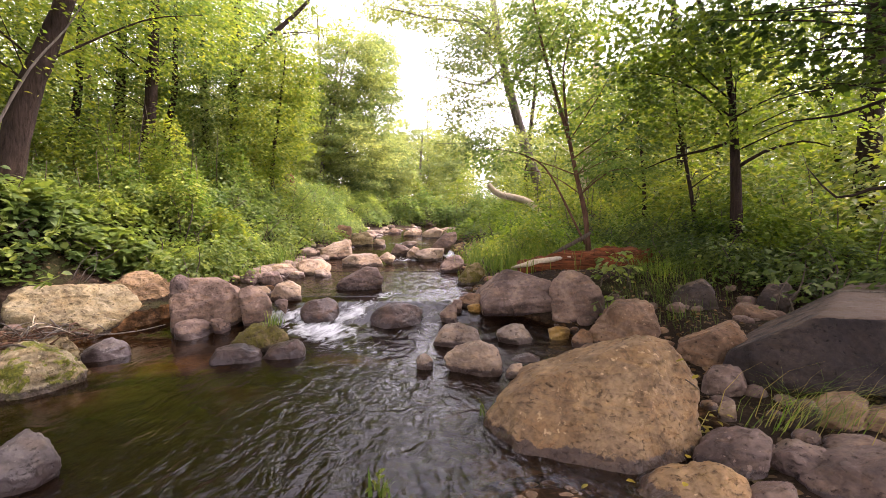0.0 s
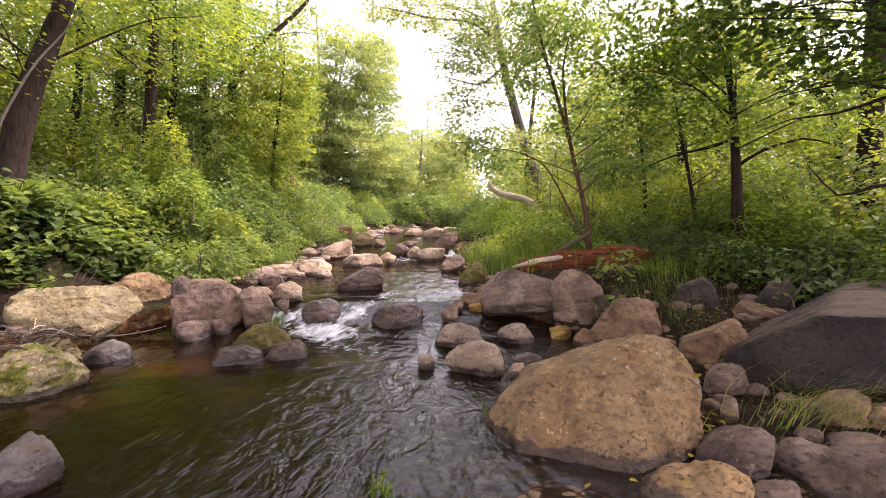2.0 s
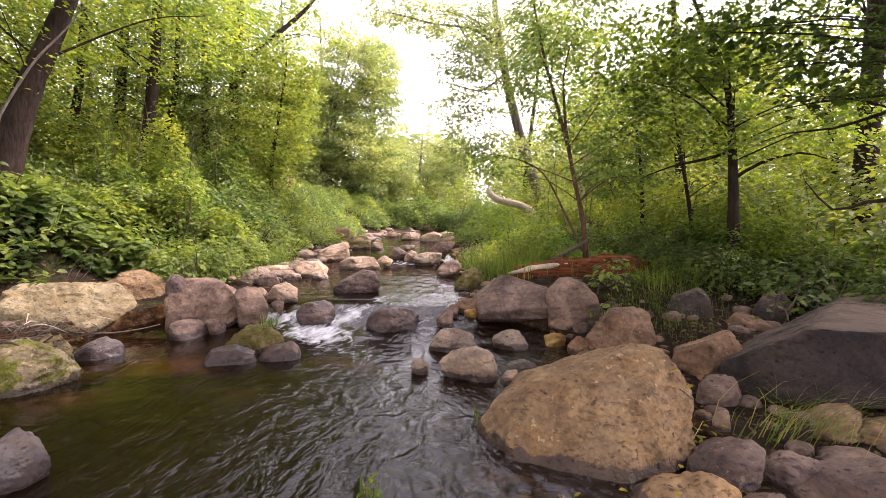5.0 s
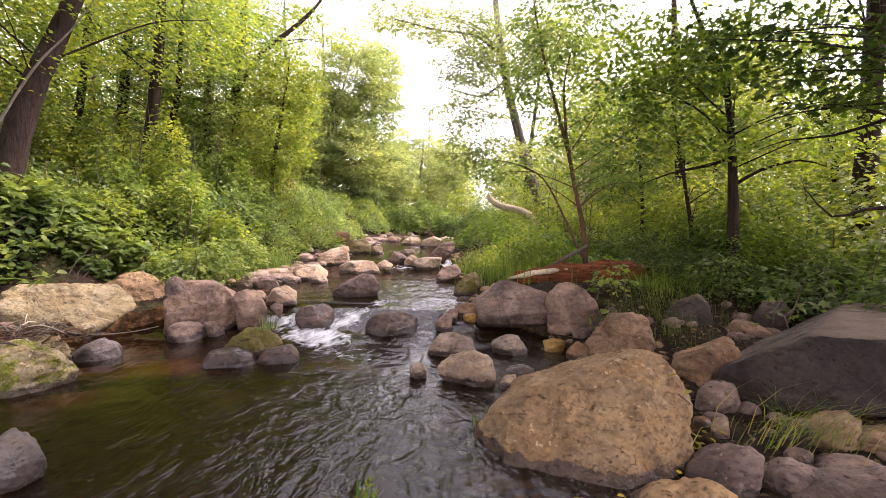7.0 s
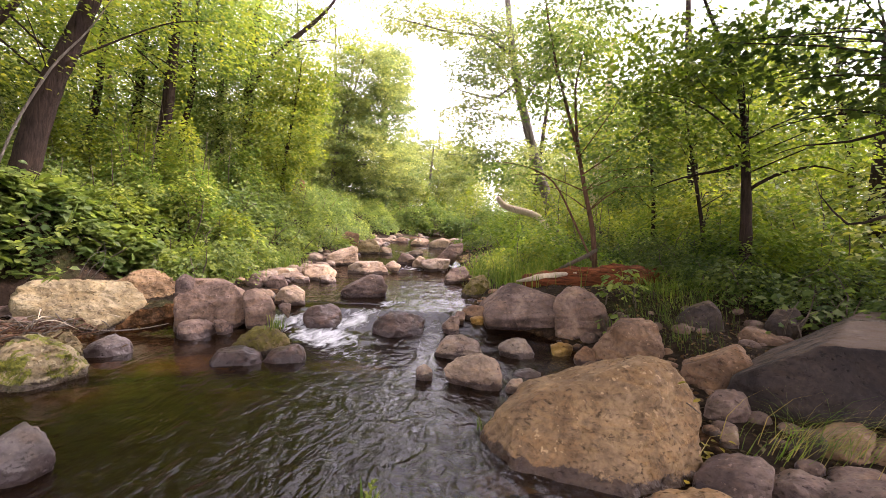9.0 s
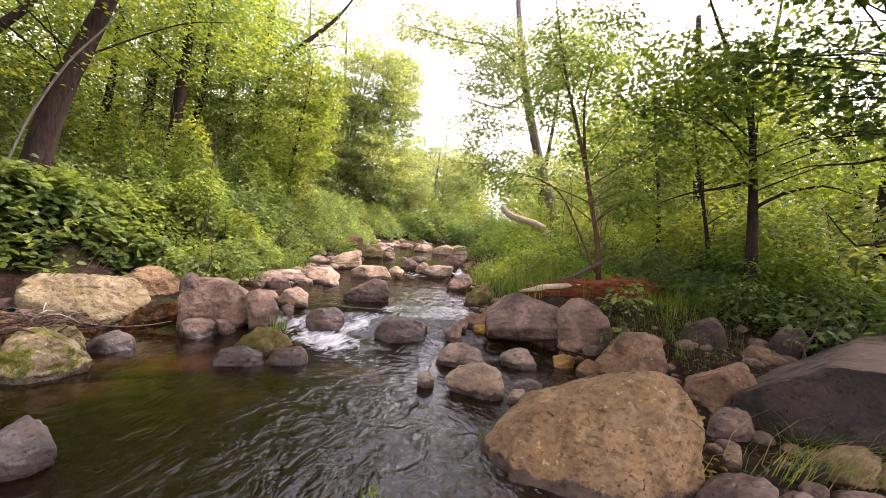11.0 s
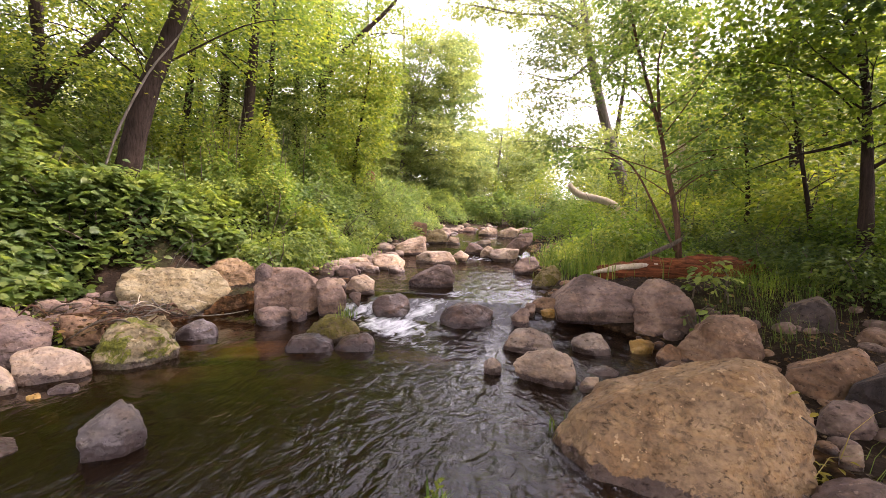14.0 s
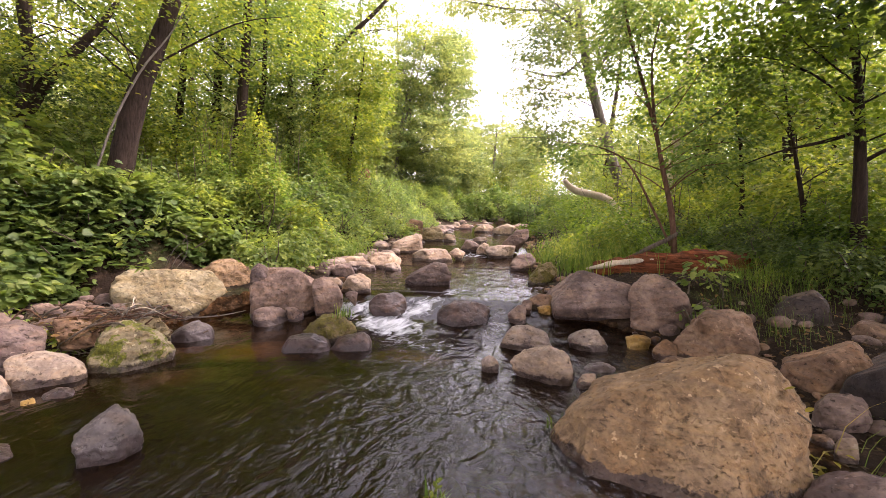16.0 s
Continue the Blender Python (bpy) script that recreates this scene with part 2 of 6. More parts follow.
def bed_material():
    m, n, l, p = material("stream_bed")
    g = n.new("ShaderNodeNewGeometry")
    pos = g.outputs["Position"]
    v = n.new("ShaderNodeTexVoronoi")
    v.inputs["Scale"].default_value = 9
    l.new(pos, v.inputs["Vector"])
    c = ramp_of(n, l, noise_node(n, l, pos, 10, 5, 0.65).outputs[0], [(0.34, (0.01, 0.007, 0.005)), (0.5, (0.04, 0.023, 0.012)), (0.7, (0.15, 0.09, 0.048))])
    c = mix(n, l, 0.7, c, ramp_of(n, l, noise_node(n, l, pos, 1.3, 5).outputs[0], [(0.4, (0.45, 0.45, 0.45)), (0.66, (2.2, 1.7, 0.9))]), "MULTIPLY")
    l.new(c, p.inputs["Base Color"])
    p.inputs["Roughness"].default_value = 0.7
    p.inputs["Specular IOR Level"].default_value = 0.02
    bump(n, l, p, v.outputs["Distance"], 0.7, 0.05)
    return m


def water_material():
    m, n, l, p = material("stream_water")
    g = n.new("ShaderNodeNewGeometry")
    pos = g.outputs["Position"]
    mp = n.new("ShaderNodeMapping")
    mp.inputs["Scale"].default_value = (1.5, 0.8, 1)
    mp.inputs["Rotation"].default_value = (0, 0, radians(-22))
    l.new(pos, mp.inputs["Vector"])
    w1 = noise_node(n, l, mp.outputs[0], 2.6, 2.0, 0.5, 1.6)
    w2 = noise_node(n, l, mp.outputs[0], 6.0, 3.0, 0.55, 1.6)
    w3 = noise_node(n, l, mp.outputs[0], 17.0, 2.0, 0.5, 1.2)
    p.inputs["Base Color"].default_value = (0.26, 0.14, 0.055, 1)
    p.inputs["Roughness"].default_value = 0.02
    p.inputs["IOR"].default_value = 1.33
    p.inputs["Transmission Weight"].default_value = 1.0
    flow = n.new("ShaderNodeAttribute")
    flow.attribute_name = "flow"
    quick = flow.outputs["Fac"]
    b1 = bump(n, l, p, masked(n, l, w1.outputs[0], quick), 1.0, 0.058)
    b1 = bump(n, l, p, masked(n, l, w2.outputs[0], quick), 1.0, 0.02, b1)
    b2 = bump(n, l, p, masked(n, l, w3.outputs[0], quick), 1.0, 0.006, b1)
    # foam where the stream falls
    at = n.new("ShaderNodeAttribute")
    at.attribute_name = "foam"
    fn = noise_node(n, l, turned(n, l, pos, 32, (1.7, 0.85, 1.5)), 6, 6, 0.6, 0.8)
    add = n.new("ShaderNodeMath")
    add.operation = "MULTIPLY_ADD"
    l.new(ramp_of(n, l, fn.outputs[0], [(0.25, (0, 0, 0)), (0.66, (1, 1, 1))]), add.inputs[0])
    add.inputs[1].default_value = 0.55
    l.new(at.outputs["Fac"], add.inputs[2])
    fac = ramp_of(n, l, add.outputs[0], [(0.58, (0, 0, 0)), (0.72, (0.35, 0.35, 0.35)), (1.0, (0.95, 0.95, 0.95))])
    foam = n.new("ShaderNodeBsdfPrincipled")
    foam.inputs["Base Color"].default_value = (0.6, 0.61, 0.62, 1)
    foam.inputs["Roughness"].default_value = 0.5
    froth = n.new("ShaderNodeBump")
    froth.inputs["Strength"].default_value, froth.inputs["Distance"].default_value = 0.8, 0.06
    l.new(fn.outputs[0], froth.inputs["Height"])
    l.new(froth.outputs[0], foam.inputs["Normal"])
    # peat-brown murk that hides the bed the more, the deeper the water
    deep = n.new("ShaderNodeAttribute")
    deep.attribute_name = "murk"
    murk = n.new("ShaderNodeBsdfPrincipled")
    murk.inputs["Base Color"].default_value = (0.008, 0.0038, 0.0013, 1)
    murk.inputs["Specular IOR Level"].default_value = 0.5
    p.inputs["Specular IOR Level"].default_value = 0.5
    murk.inputs["Roughness"].default_value = 0.03
    murk.inputs["IOR"].default_value = 1.27
    l.new(b2, murk.inputs["Normal"])
    body = n.new("ShaderNodeMixShader")
    l.new(deep.outputs["Fac"], body.inputs[0])
    l.new(p.outputs[0], body.inputs[1])
    l.new(murk.outputs[0], body.inputs[2])
    s = n.new("ShaderNodeMixShader")
    l.new(fac, s.inputs[0])
    l.new(body.outputs[0], s.inputs[1])
    l.new(foam.outputs[0], s.inputs[2])
    l.new(s.outputs[0], n["Material Output"].inputs[0])
    return m


SOIL, BED, WATER = soil_material(), bed_material(), water_material()


# ---- building helpers ----
def mesh_object(name, verts, faces, mat, smooth=True, parent=None, origin=(0, 0, 0)):
    me = bpy.data.meshes.new(name)
    me.from_pydata([tuple(v) for v in verts], [], faces)
    me.materials.append(mat)
    if smooth:
        me.polygons.foreach_set("use_smooth", [True] * len(me.polygons))
    ob = new(name, me)
    ob.location = origin
    if parent is not None:
        ob.parent = parent
    return ob


def smooth_line(points, radii, step):
    """A rounded line through the points, with its radius, in steps of about that length."""
    pts = [Vector(p) for p in points]
    ext = [pts[0] * 2 - pts[1]] + pts + [pts[-1] * 2 - pts[-2]]
    out = []
    for i in range(len(pts) - 1):
        p0, p1, p2, p3 = ext[i:i + 4]
        k = max(2, int((p2 - p1).length / step))
        for j in range(k):
            t = j / k
            q = 0.5 * (2 * p1 + (p2 - p0) * t + (2 * p0 - 5 * p1 + 4 * p2 - p3) * t * t + (3 * p1 - p0 - 3 * p2 + p3) * t ** 3)
            out.append((q, radii[i] + (radii[i + 1] - radii[i]) * t))
    out.append((pts[-1], radii[-1]))
    return out


def tube_data(points, radii, sides=8, step=0.25, rough=0.0, origin=(0, 0, 0)):
    line = smooth_line(points, radii, step)
    verts, faces, o = [], [], Vector(origin)
    side = Vector((1, 0, 0))
    for i, (q, r) in enumerate(line):
        d = (line[min(i + 1, len(line) - 1)][0] - line[max(i - 1, 0)][0]).normalized()
        side = (side - d * side.dot(d))
        side = side.normalized() if side.length > 1e-4 else d.orthogonal().normalized()
        up = d.cross(side)
        for k in range(sides):
            a = 2 * math.pi * k / sides
            v = side * math.cos(a) + up * math.sin(a)
            rr = r * (1 + rough * noise.noise((q + v * 3 * r) * 5))
            verts.append(q + v * rr - o)
    for i in range(len(line) - 1):
        for k in range(sides):
            a, b = i * sides + k, i * sides + (k + 1) % sides
            faces.append((a, b, b + sides, a + sides))
    faces.append(tuple(range(sides))[::-1])
    faces.append(tuple(range((len(line) - 1) * sides, len(line) * sides)))
    return verts, faces


def tubes(name, lines, mat, sides=6, step=0.3, rough=0.0, parent=None, origin=(0, 0, 0)):
    """One mesh of several tapered tubes."""
    V, F = [], []
    for points, radii in lines:
        v, f = tube_data(points, radii, sides, step, rough, origin)
        F += [tuple(i + len(V) for i in q) for q in f]
        V += v
    return mesh_object(name, V, F, mat, True, parent)


OVAL = ([(0, 0, 0), (0.3, 0.27, 0.05), (0.68, 0.24, 0.03), (1, 0, -0.08), (0.68, -0.24, 0.03), (0.3, -0.27, 0.05)], [(0, 1, 2, 3), (0, 3, 4, 5)])
KITE = ([(0, 0, 0), (0.45, 0.3, 0.06), (1, 0, -0.06), (0.45, -0.3, 0.06)], [(0, 1, 2, 3)])
MAPLE = ([(0, 0, 0), (0.1, 0.3, 0.02), (0.02, 0.52, -0.03), (0.38, 0.34, 0.03), (0.55, 0.56, -0.05), (0.62, 0.24, 0.03), (1, 0, -0.07),
          (0.62, -0.24, 0.03), (0.55, -0.56, -0.05), (0.38, -0.34, 0.03), (0.02, -0.52, -0.03), (0.1, -0.3, 0.02)],
         [(0, 1, 2, 3), (0, 3, 5, 6), (3, 4, 5), (0, 6, 7, 9), (7, 8, 9), (0, 9, 10, 11)])


BROAD = ([(0, 0, 0), (0.02, 0.26, 0.03), (0.2, 0.46, 0.0), (0.45, 0.4, 0.05), (0.62, 0.42, -0.02), (0.78, 0.22, 0.02), (1, 0, -0.08),
          (0.78, -0.22, 0.02), (0.62, -0.42, -0.02), (0.45, -0.4, 0.05), (0.2, -0.46, 0.0), (0.02, -0.26, 0.03)],
         [(0, 1, 2, 3), (0, 3, 4, 5, 6), (0, 6, 7, 8, 9), (0, 9, 10, 11)])


def leaf_cloud(name, centres, sizes, mat, rng, shape=KITE, tilt=0.6, droop=0.25, parent=None, origin=(0, 0, 0), out=None):
    """One mesh of leaves, one at each centre, spread flat with some tilt."""
    n = len(centres)
    c = np.asarray(centres, float) - np.asarray(origin, float)
    ang = rng.uniform(0, 2 * np.pi, n)
    if out is not None:
        ang = np.arctan2(out[:, 1], out[:, 0]) + rng.normal(0, 0.9, n)
    ax = np.stack([np.cos(ang), np.sin(ang), -np.abs(rng.normal(droop, 0.3, n))], 1)
    ax /= np.linalg.norm(ax, axis=1)[:, None]
    nm = np.stack([rng.normal(0, tilt, n), rng.normal(0, tilt, n), np.ones(n)], 1)
    nm -= ax * (nm * ax).sum(1)[:, None]
    nm /= np.linalg.norm(nm, axis=1)[:, None]
    sd = np.cross(nm, ax)
    tv, tf = np.array(shape[0]), shape[1]
    k = len(tv)
    s = np.asarray(sizes, float)[:, None, None]
    curl = rng.uniform(0.3, 2.2, n)[:, None, None]
    V = c[:, None, :] + s * (ax[:, None, :] * tv[None, :, 0:1] + sd[:, None, :] * tv[None, :, 1:2] + nm[:, None, :] * tv[None, :, 2:3] * curl)
    flat = np.concatenate([np.array(f) for f in tf])
    lens = np.array([len(f) for f in tf])
    loops = (flat[None, :] + (np.arange(n) * k)[:, None]).ravel()
    totals = np.tile(lens, n)
    starts = np.concatenate([[0], np.cumsum(totals)[:-1]])
    me = bpy.data.meshes.new(name)
    me.vertices.add(n * k)
    me.vertices.foreach_set("co", V.astype(np.float32).ravel())
    me.loops.add(len(loops))
    me.loops.foreach_set("vertex_index", loops.astype(np.int32))
    me.polygons.add(len(totals))
    me.polygons.foreach_set("loop_start", starts.astype(np.int32))
    me.update(calc_edges=True)
    me.materials.append(mat)
    ob = new(name, me)
    ob.location = (0, 0, 0)
    if parent is not None:
        ob.parent = parent
    return ob


def holder(name, at):
    ob = new(name)
    ob.location = at
    return ob


# ---- the lie of the land ----
LEFT_EDGE = ((-12, -4.5), (0, -5.2), (2.5, -5.0), (3.6, -4.3), (4.7, -4.0), (5.5, -3.0), (6.2, -2.5), (7.0, -2.7), (8.5, -3.0), (10, -2.9), (12, -2.8), (14, -2.5), (17, -2.4), (20, -1.9), (26, 0.2), (34, 5.0), (60, 18))
RIGHT_EDGE = ((-12, 1.5), (0, 1.2), (2, 1.3), (3, 1.9), (4, 1.9), (5, 1.7), (5.7, 1.4), (6.2, 0.5), (7, 0.45), (8, 0.55), (9, 0.35), (11, 0.35), (14, 0.1), (17, 0.5), (20, 1.2), (26, 4.0), (34, 9), (60, 24))
LEVEL = ((-12, -0.12), (0, -0.01), (5.3, 0.0), (5.75, 0.07), (6.3, 0.25), (7, 0.29), (10.3, 0.33), (11.0, 0.38), (12.0, 0.5), (14, 0.55), (17, 0.66), (20, 0.74), (30, 0.95), (60, 1.5))


POOL_EDGE = ((-12, -3), (4.2, -4.0), (4.8, -4.5), (5.4, -4.25), (6.1, -3.45), (6.8, -2.6), (7.4, -2.5), (60, 30))          # shallow water behind the rocks


def along(table, y):
    t = np.array(table)
    return np.interp(y, t[:, 0], t[:, 1])


def fbm(x, y, seed=0):
    """Rolling unevenness of about one, from a few waves."""
    r = np.random.default_rng(seed)
    out = 0
    for k in range(10):
        f, a, p = 0.35 * 1.45 ** k, r.uniform(0, 6.28), r.uniform(0, 6.28)
        out = out + np.sin(f * (x * math.cos(a) + y * math.sin(a)) * 2 + p + 1.3 * np.sin(f * (y * math.cos(a) - x * math.sin(a)) + 2 * p)) / (1 + 0.75 * k)
    return out * 0.35


def ground_height(x, y):
    x, y = np.asarray(x, float), np.asarray(y, float)
    le, ri, lv = along(LEFT_EDGE, y), along(RIGHT_EDGE, y), along(LEVEL, y)
    mid, half = (le + ri) / 2, (ri - le) / 2
    u = np.clip(1 - np.abs((x - mid) / half), 0, 1)
    bed = lv - 0.04 - 0.34 * np.minimum(1, u * 2.2) * np.where(y < 6, 1, 0.6) + 0.05 * fbm(x * 2, y * 2, 3)
    bed = bed + 0.27 * np.exp(-((x - 0.2) / 0.8) ** 4 - ((y - 2.15) / 0.55) ** 4)
    dl, dr = le - x, x - ri
    foot = 1.0 + 1.2 * np.clip((8.5 - y) / 1.5, 0, 1)
    left = lv + 0.02 + 0.14 * np.clip(dl / 1.0, 0, 1) + 0.75 * np.clip((dl - foot) / 1.0, 0, 1) ** 1.3 + 0.1 * np.clip(dl - 2, 0, 9) + 0.02 * np.clip(dl - 12, 0, 80)
    right = lv + 0.02 + 0.22 * np.clip(dr / 1.2, 0, 1) * np.clip((y - 3.3) / 1.4, 0.1, 1) + 0.07 * np.clip(dr - 0.8, 0, 40) + 0.06 * np.clip(dr - 25, 0, 80)
    z = np.where(dl > 0, left, np.where(dr > 0, right, bed))
    creep = (x - along(POOL_EDGE, y)) / 0.2
    z = np.where((dl > 0) & (creep > 0), np.minimum(z, lv + 0.06 - 0.16 * np.clip(creep, 0, 1)), z)
    away = np.clip(np.maximum(dl, dr), 0, 2) / 2
    return z + away * 0.12 * fbm(x, y, 5)


def grid_object(name, xs, ys, height, mat):
    X, Y = np.meshgrid(xs, ys)
    Z = height(X, Y)
    nx, ny = len(xs), len(ys)
    V = np.stack([X.ravel(), Y.ravel(), Z.ravel()], 1)
    i = (np.arange(ny - 1)[:, None] * nx + np.arange(nx - 1)[None, :]).ravel()
    F = np.stack([i, i + 1, i + nx + 1, i + nx], 1)
    return mesh_object(name, V, F.tolist(), mat), V


def spaced(stops):
    """Values with a changing step: (start, step), ..., (end, 0)."""
    out = []
    for (a, s), (b, _) in zip(stops, stops[1:]):
        out += list(np.arange(a, b - s * 0.3, s))
    return np.array(out + [stops[-1][0]])


xs = spaced([(-600, 60), (-120, 12), (-36, 2), (-12, 0.3), (-7, 0.09), (4.5, 0.3), (12, 2), (36, 12), (120, 60), (600, 0)])
ys = spaced([(-300, 40), (-60, 8), (-12, 0.6), (0, 0.09), (12, 0.2), (24, 0.8), (60, 8), (140, 40), (700, 0)])
ground, gv = grid_object("ground", xs, ys, ground_height, SOIL)
tagged(ground, "dark leaf-littered forest soil banks beside the stream", "ground", kind="structure")
# the stream's bed takes its own gravel
ground.data.materials.append(BED)
pc = np.zeros(len(ground.data.polygons) * 3, np.float32)
ground.data.polygons.foreach_get("center", pc)
pc = pc.reshape(-1, 3)
wet = (pc[:, 0] > np.minimum(along(LEFT_EDGE, pc[:, 1]), along(POOL_EDGE, pc[:, 1])) - 0.1) & (pc[:, 0] < along(RIGHT_EDGE, pc[:, 1]) + 0.1)
ground.data.polygons.foreach_set("material_index", wet.astype(np.int32))

# ---- the stream ----
# rocks just under the surface: place, half-length, half-depth, turn in degrees, kind
SUNKEN = ((-2.6, 4.35, -0.09, 0.75, 0.4, 12, "amber"), (-0.95, 4.5, -0.08, 0.5, 0.3, -8, "amber"), (-2.9, 3.6, -0.2, 0.55, 0.4, 25, "bed"), (-3.3, 4.2, -0.15, 0.45, 0.3, 30, "bed"), (-1.7, 3.7, -0.22, 0.4, 0.3, -15, "bed"), (0.35, 2.6, -0.14, 0.3, 0.24, 20, "bed"), (0.1, 3.3, -0.16, 0.3, 0.2, 50, "bed"))


def depth_at(x, y):
    """Clear water over the bed or over a sunken rock."""
    d = along(LEVEL, y) - ground_height(x, y)
    for sx, sy, sz, long, deep, turn, kind in SUNKEN:
        c, q = math.cos(radians(turn)), math.sin(radians(turn))
        u, v = (x - sx) * c + (y - sy) * q, (y - sy) * c - (x - sx) * q
        d = np.minimum(d, 0.02 - sz * 0.4 + 0.3 * ((u / long) ** 2 + (v / deep) ** 2) * 0.8)
    return np.clip(d, 0, 1)


# centre, half-width, half-length, turn in degrees, strength
FALLS = ((-1.5, 5.55, 0.5, 0.3, -25, 0.68), (-1.25, 6.0, 0.2, 0.42, -35, 0.6), (-0.9, 6.55, 0.14, 0.45, -30, 0.4), (-2.05, 5.9, 0.42, 0.24, 10, 0.48), (-0.35, 7.2, 0.35, 0.5, -10, 0.17), (-0.2, 5.7, 0.3, 0.5, -20, 0.12),
         (-1.0, 5.0, 0.7, 0.35, -15, 0.22), (-0.6, 10.9, 0.7, 0.3, 0, 0.42), (-1.2, 14.0, 0.8, 0.3, 0, 0.3), (-0.4, 15.6, 0.9, 0.4, 0, 0.3))


def foam_at(x, y):
    f = 0
    for cx, cy, rx, ry, turn, s in FALLS:
        c, d = math.cos(radians(turn)), math.sin(radians(turn))
        u, v = (x - cx) * c + (y - cy) * d, (y - cy) * c - (x - cx) * d
        f = np.maximum(f, s * np.exp(-(u / rx) ** 2 - (v / ry) ** 2))
    return f


def water_height(x, y):
    z = along(LEVEL, y)
    return z + 0.01 * fbm(x * 3.2 + 1.2 * y, y * 1.7 - 0.7 * x, 11) + 0.1 * foam_at(x, y) * fbm(x * 6, y * 3, 13)


wx = spaced([(-9, 0.5), (-6, 0.05), (2.3, 0.5), (6, 0)])
wy = spaced([(-12, 0.5), (0.5, 0.045), (8.5, 0.1), (22, 0.5), (34, 0)])
water, wv = grid_object("water", wx, wy, water_height, WATER)
water.visible_shadow = False
tagged(water, "dark rippling tea-brown stream water with white foam", "water", kind="structure")
# slack water by the near left bank, quick water in the middle
fl = 0.1 + 0.9 / (1 + np.exp(-(wv[:, 0] + 1.5 - 0.35 * (wv[:, 1] - 3)) * 2.2))
fl = np.where(wv[:, 1] > 6.6, np.where(wv[:, 1] > 9, 0.3, 0.6), fl)
fl = np.where(wv[:, 1] < 5.2, fl * (1 - 0.3 * np.exp(-((wv[:, 0] + 0.15) / 0.4) ** 2)), fl)
fw = water.data.attributes.new("flow", "FLOAT", "POINT")
fw.data.foreach_set("value", fl.astype(np.float32))
fm = water.data.attributes.new("murk", "FLOAT", "POINT")
fm.data.foreach_set("value", (1 - 0.96 * np.exp(-depth_at(wv[:, 0], wv[:, 1]) * 5.5)).astype(np.float32))
fa = water.data.attributes.new("foam", "FLOAT", "POINT")
fa.data.foreach_set("value", foam_at(wv[:, 0], wv[:, 1]).astype(np.float32))


# ---- rocks ----
ROCK_LABEL = {"tan": "large pitted tan boulder standing in the stream", "lime": "yellowish limestone rock with a chipped face", "brown": "rounded brown stone on the stream's edge",
              "mauve": "weathered mauve-grey basalt rock beside the water", "pale": "pale dry stone at the water's edge", "dark": "dark shaded basalt rock on the bank",
              "grey": "smooth lavender-grey stone at the water's edge", "bed": "brown stone lying just under the water", "wet": "wet dark reddish rock in the current", "amber": "amber-coloured wet stone in shallow water", "moss": "pale limestone boulder with yellow-green moss",
              "mossy": "stone coated with olive moss and algae"}
rock_count = [0]


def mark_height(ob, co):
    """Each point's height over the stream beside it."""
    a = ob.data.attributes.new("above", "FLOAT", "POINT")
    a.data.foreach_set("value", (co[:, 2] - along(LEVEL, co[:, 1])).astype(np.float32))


def hewn_rock(name, kind, at, planes, sharp, seed):
    """A block of broken faces (normal, distance) with worn edges."""
    n = np.array([Vector(q).normalized()[:] for q, d in planes])
    off = np.array([d / Vector(q).length for q, d in planes])
    bm = bmesh.new()
    bmesh.ops.create_icosphere(bm, subdivisions=6, radius=1)
    o = Vector((seed * 3.1, seed * 1.7, seed * 0.9))
    size = float(off.max())
    for v in bm.verts:
        g = np.maximum((n @ np.array(v.co)) / off, 0)
        q = v.co * float((g ** sharp).sum() ** (-1 / sharp))
        v.co = q * (1 + 0.03 * noise.fractal(q * (1.6 / size) + o, 0.8, 2.1, 4) + 0.018 * noise.fractal(q * (8 / size) + o, 0.7, 2.2, 4))
    me = bpy.data.meshes.new(name)
    bm.to_mesh(me)
    bm.free()
    return laid_rock(name, kind, me, pose(*at))


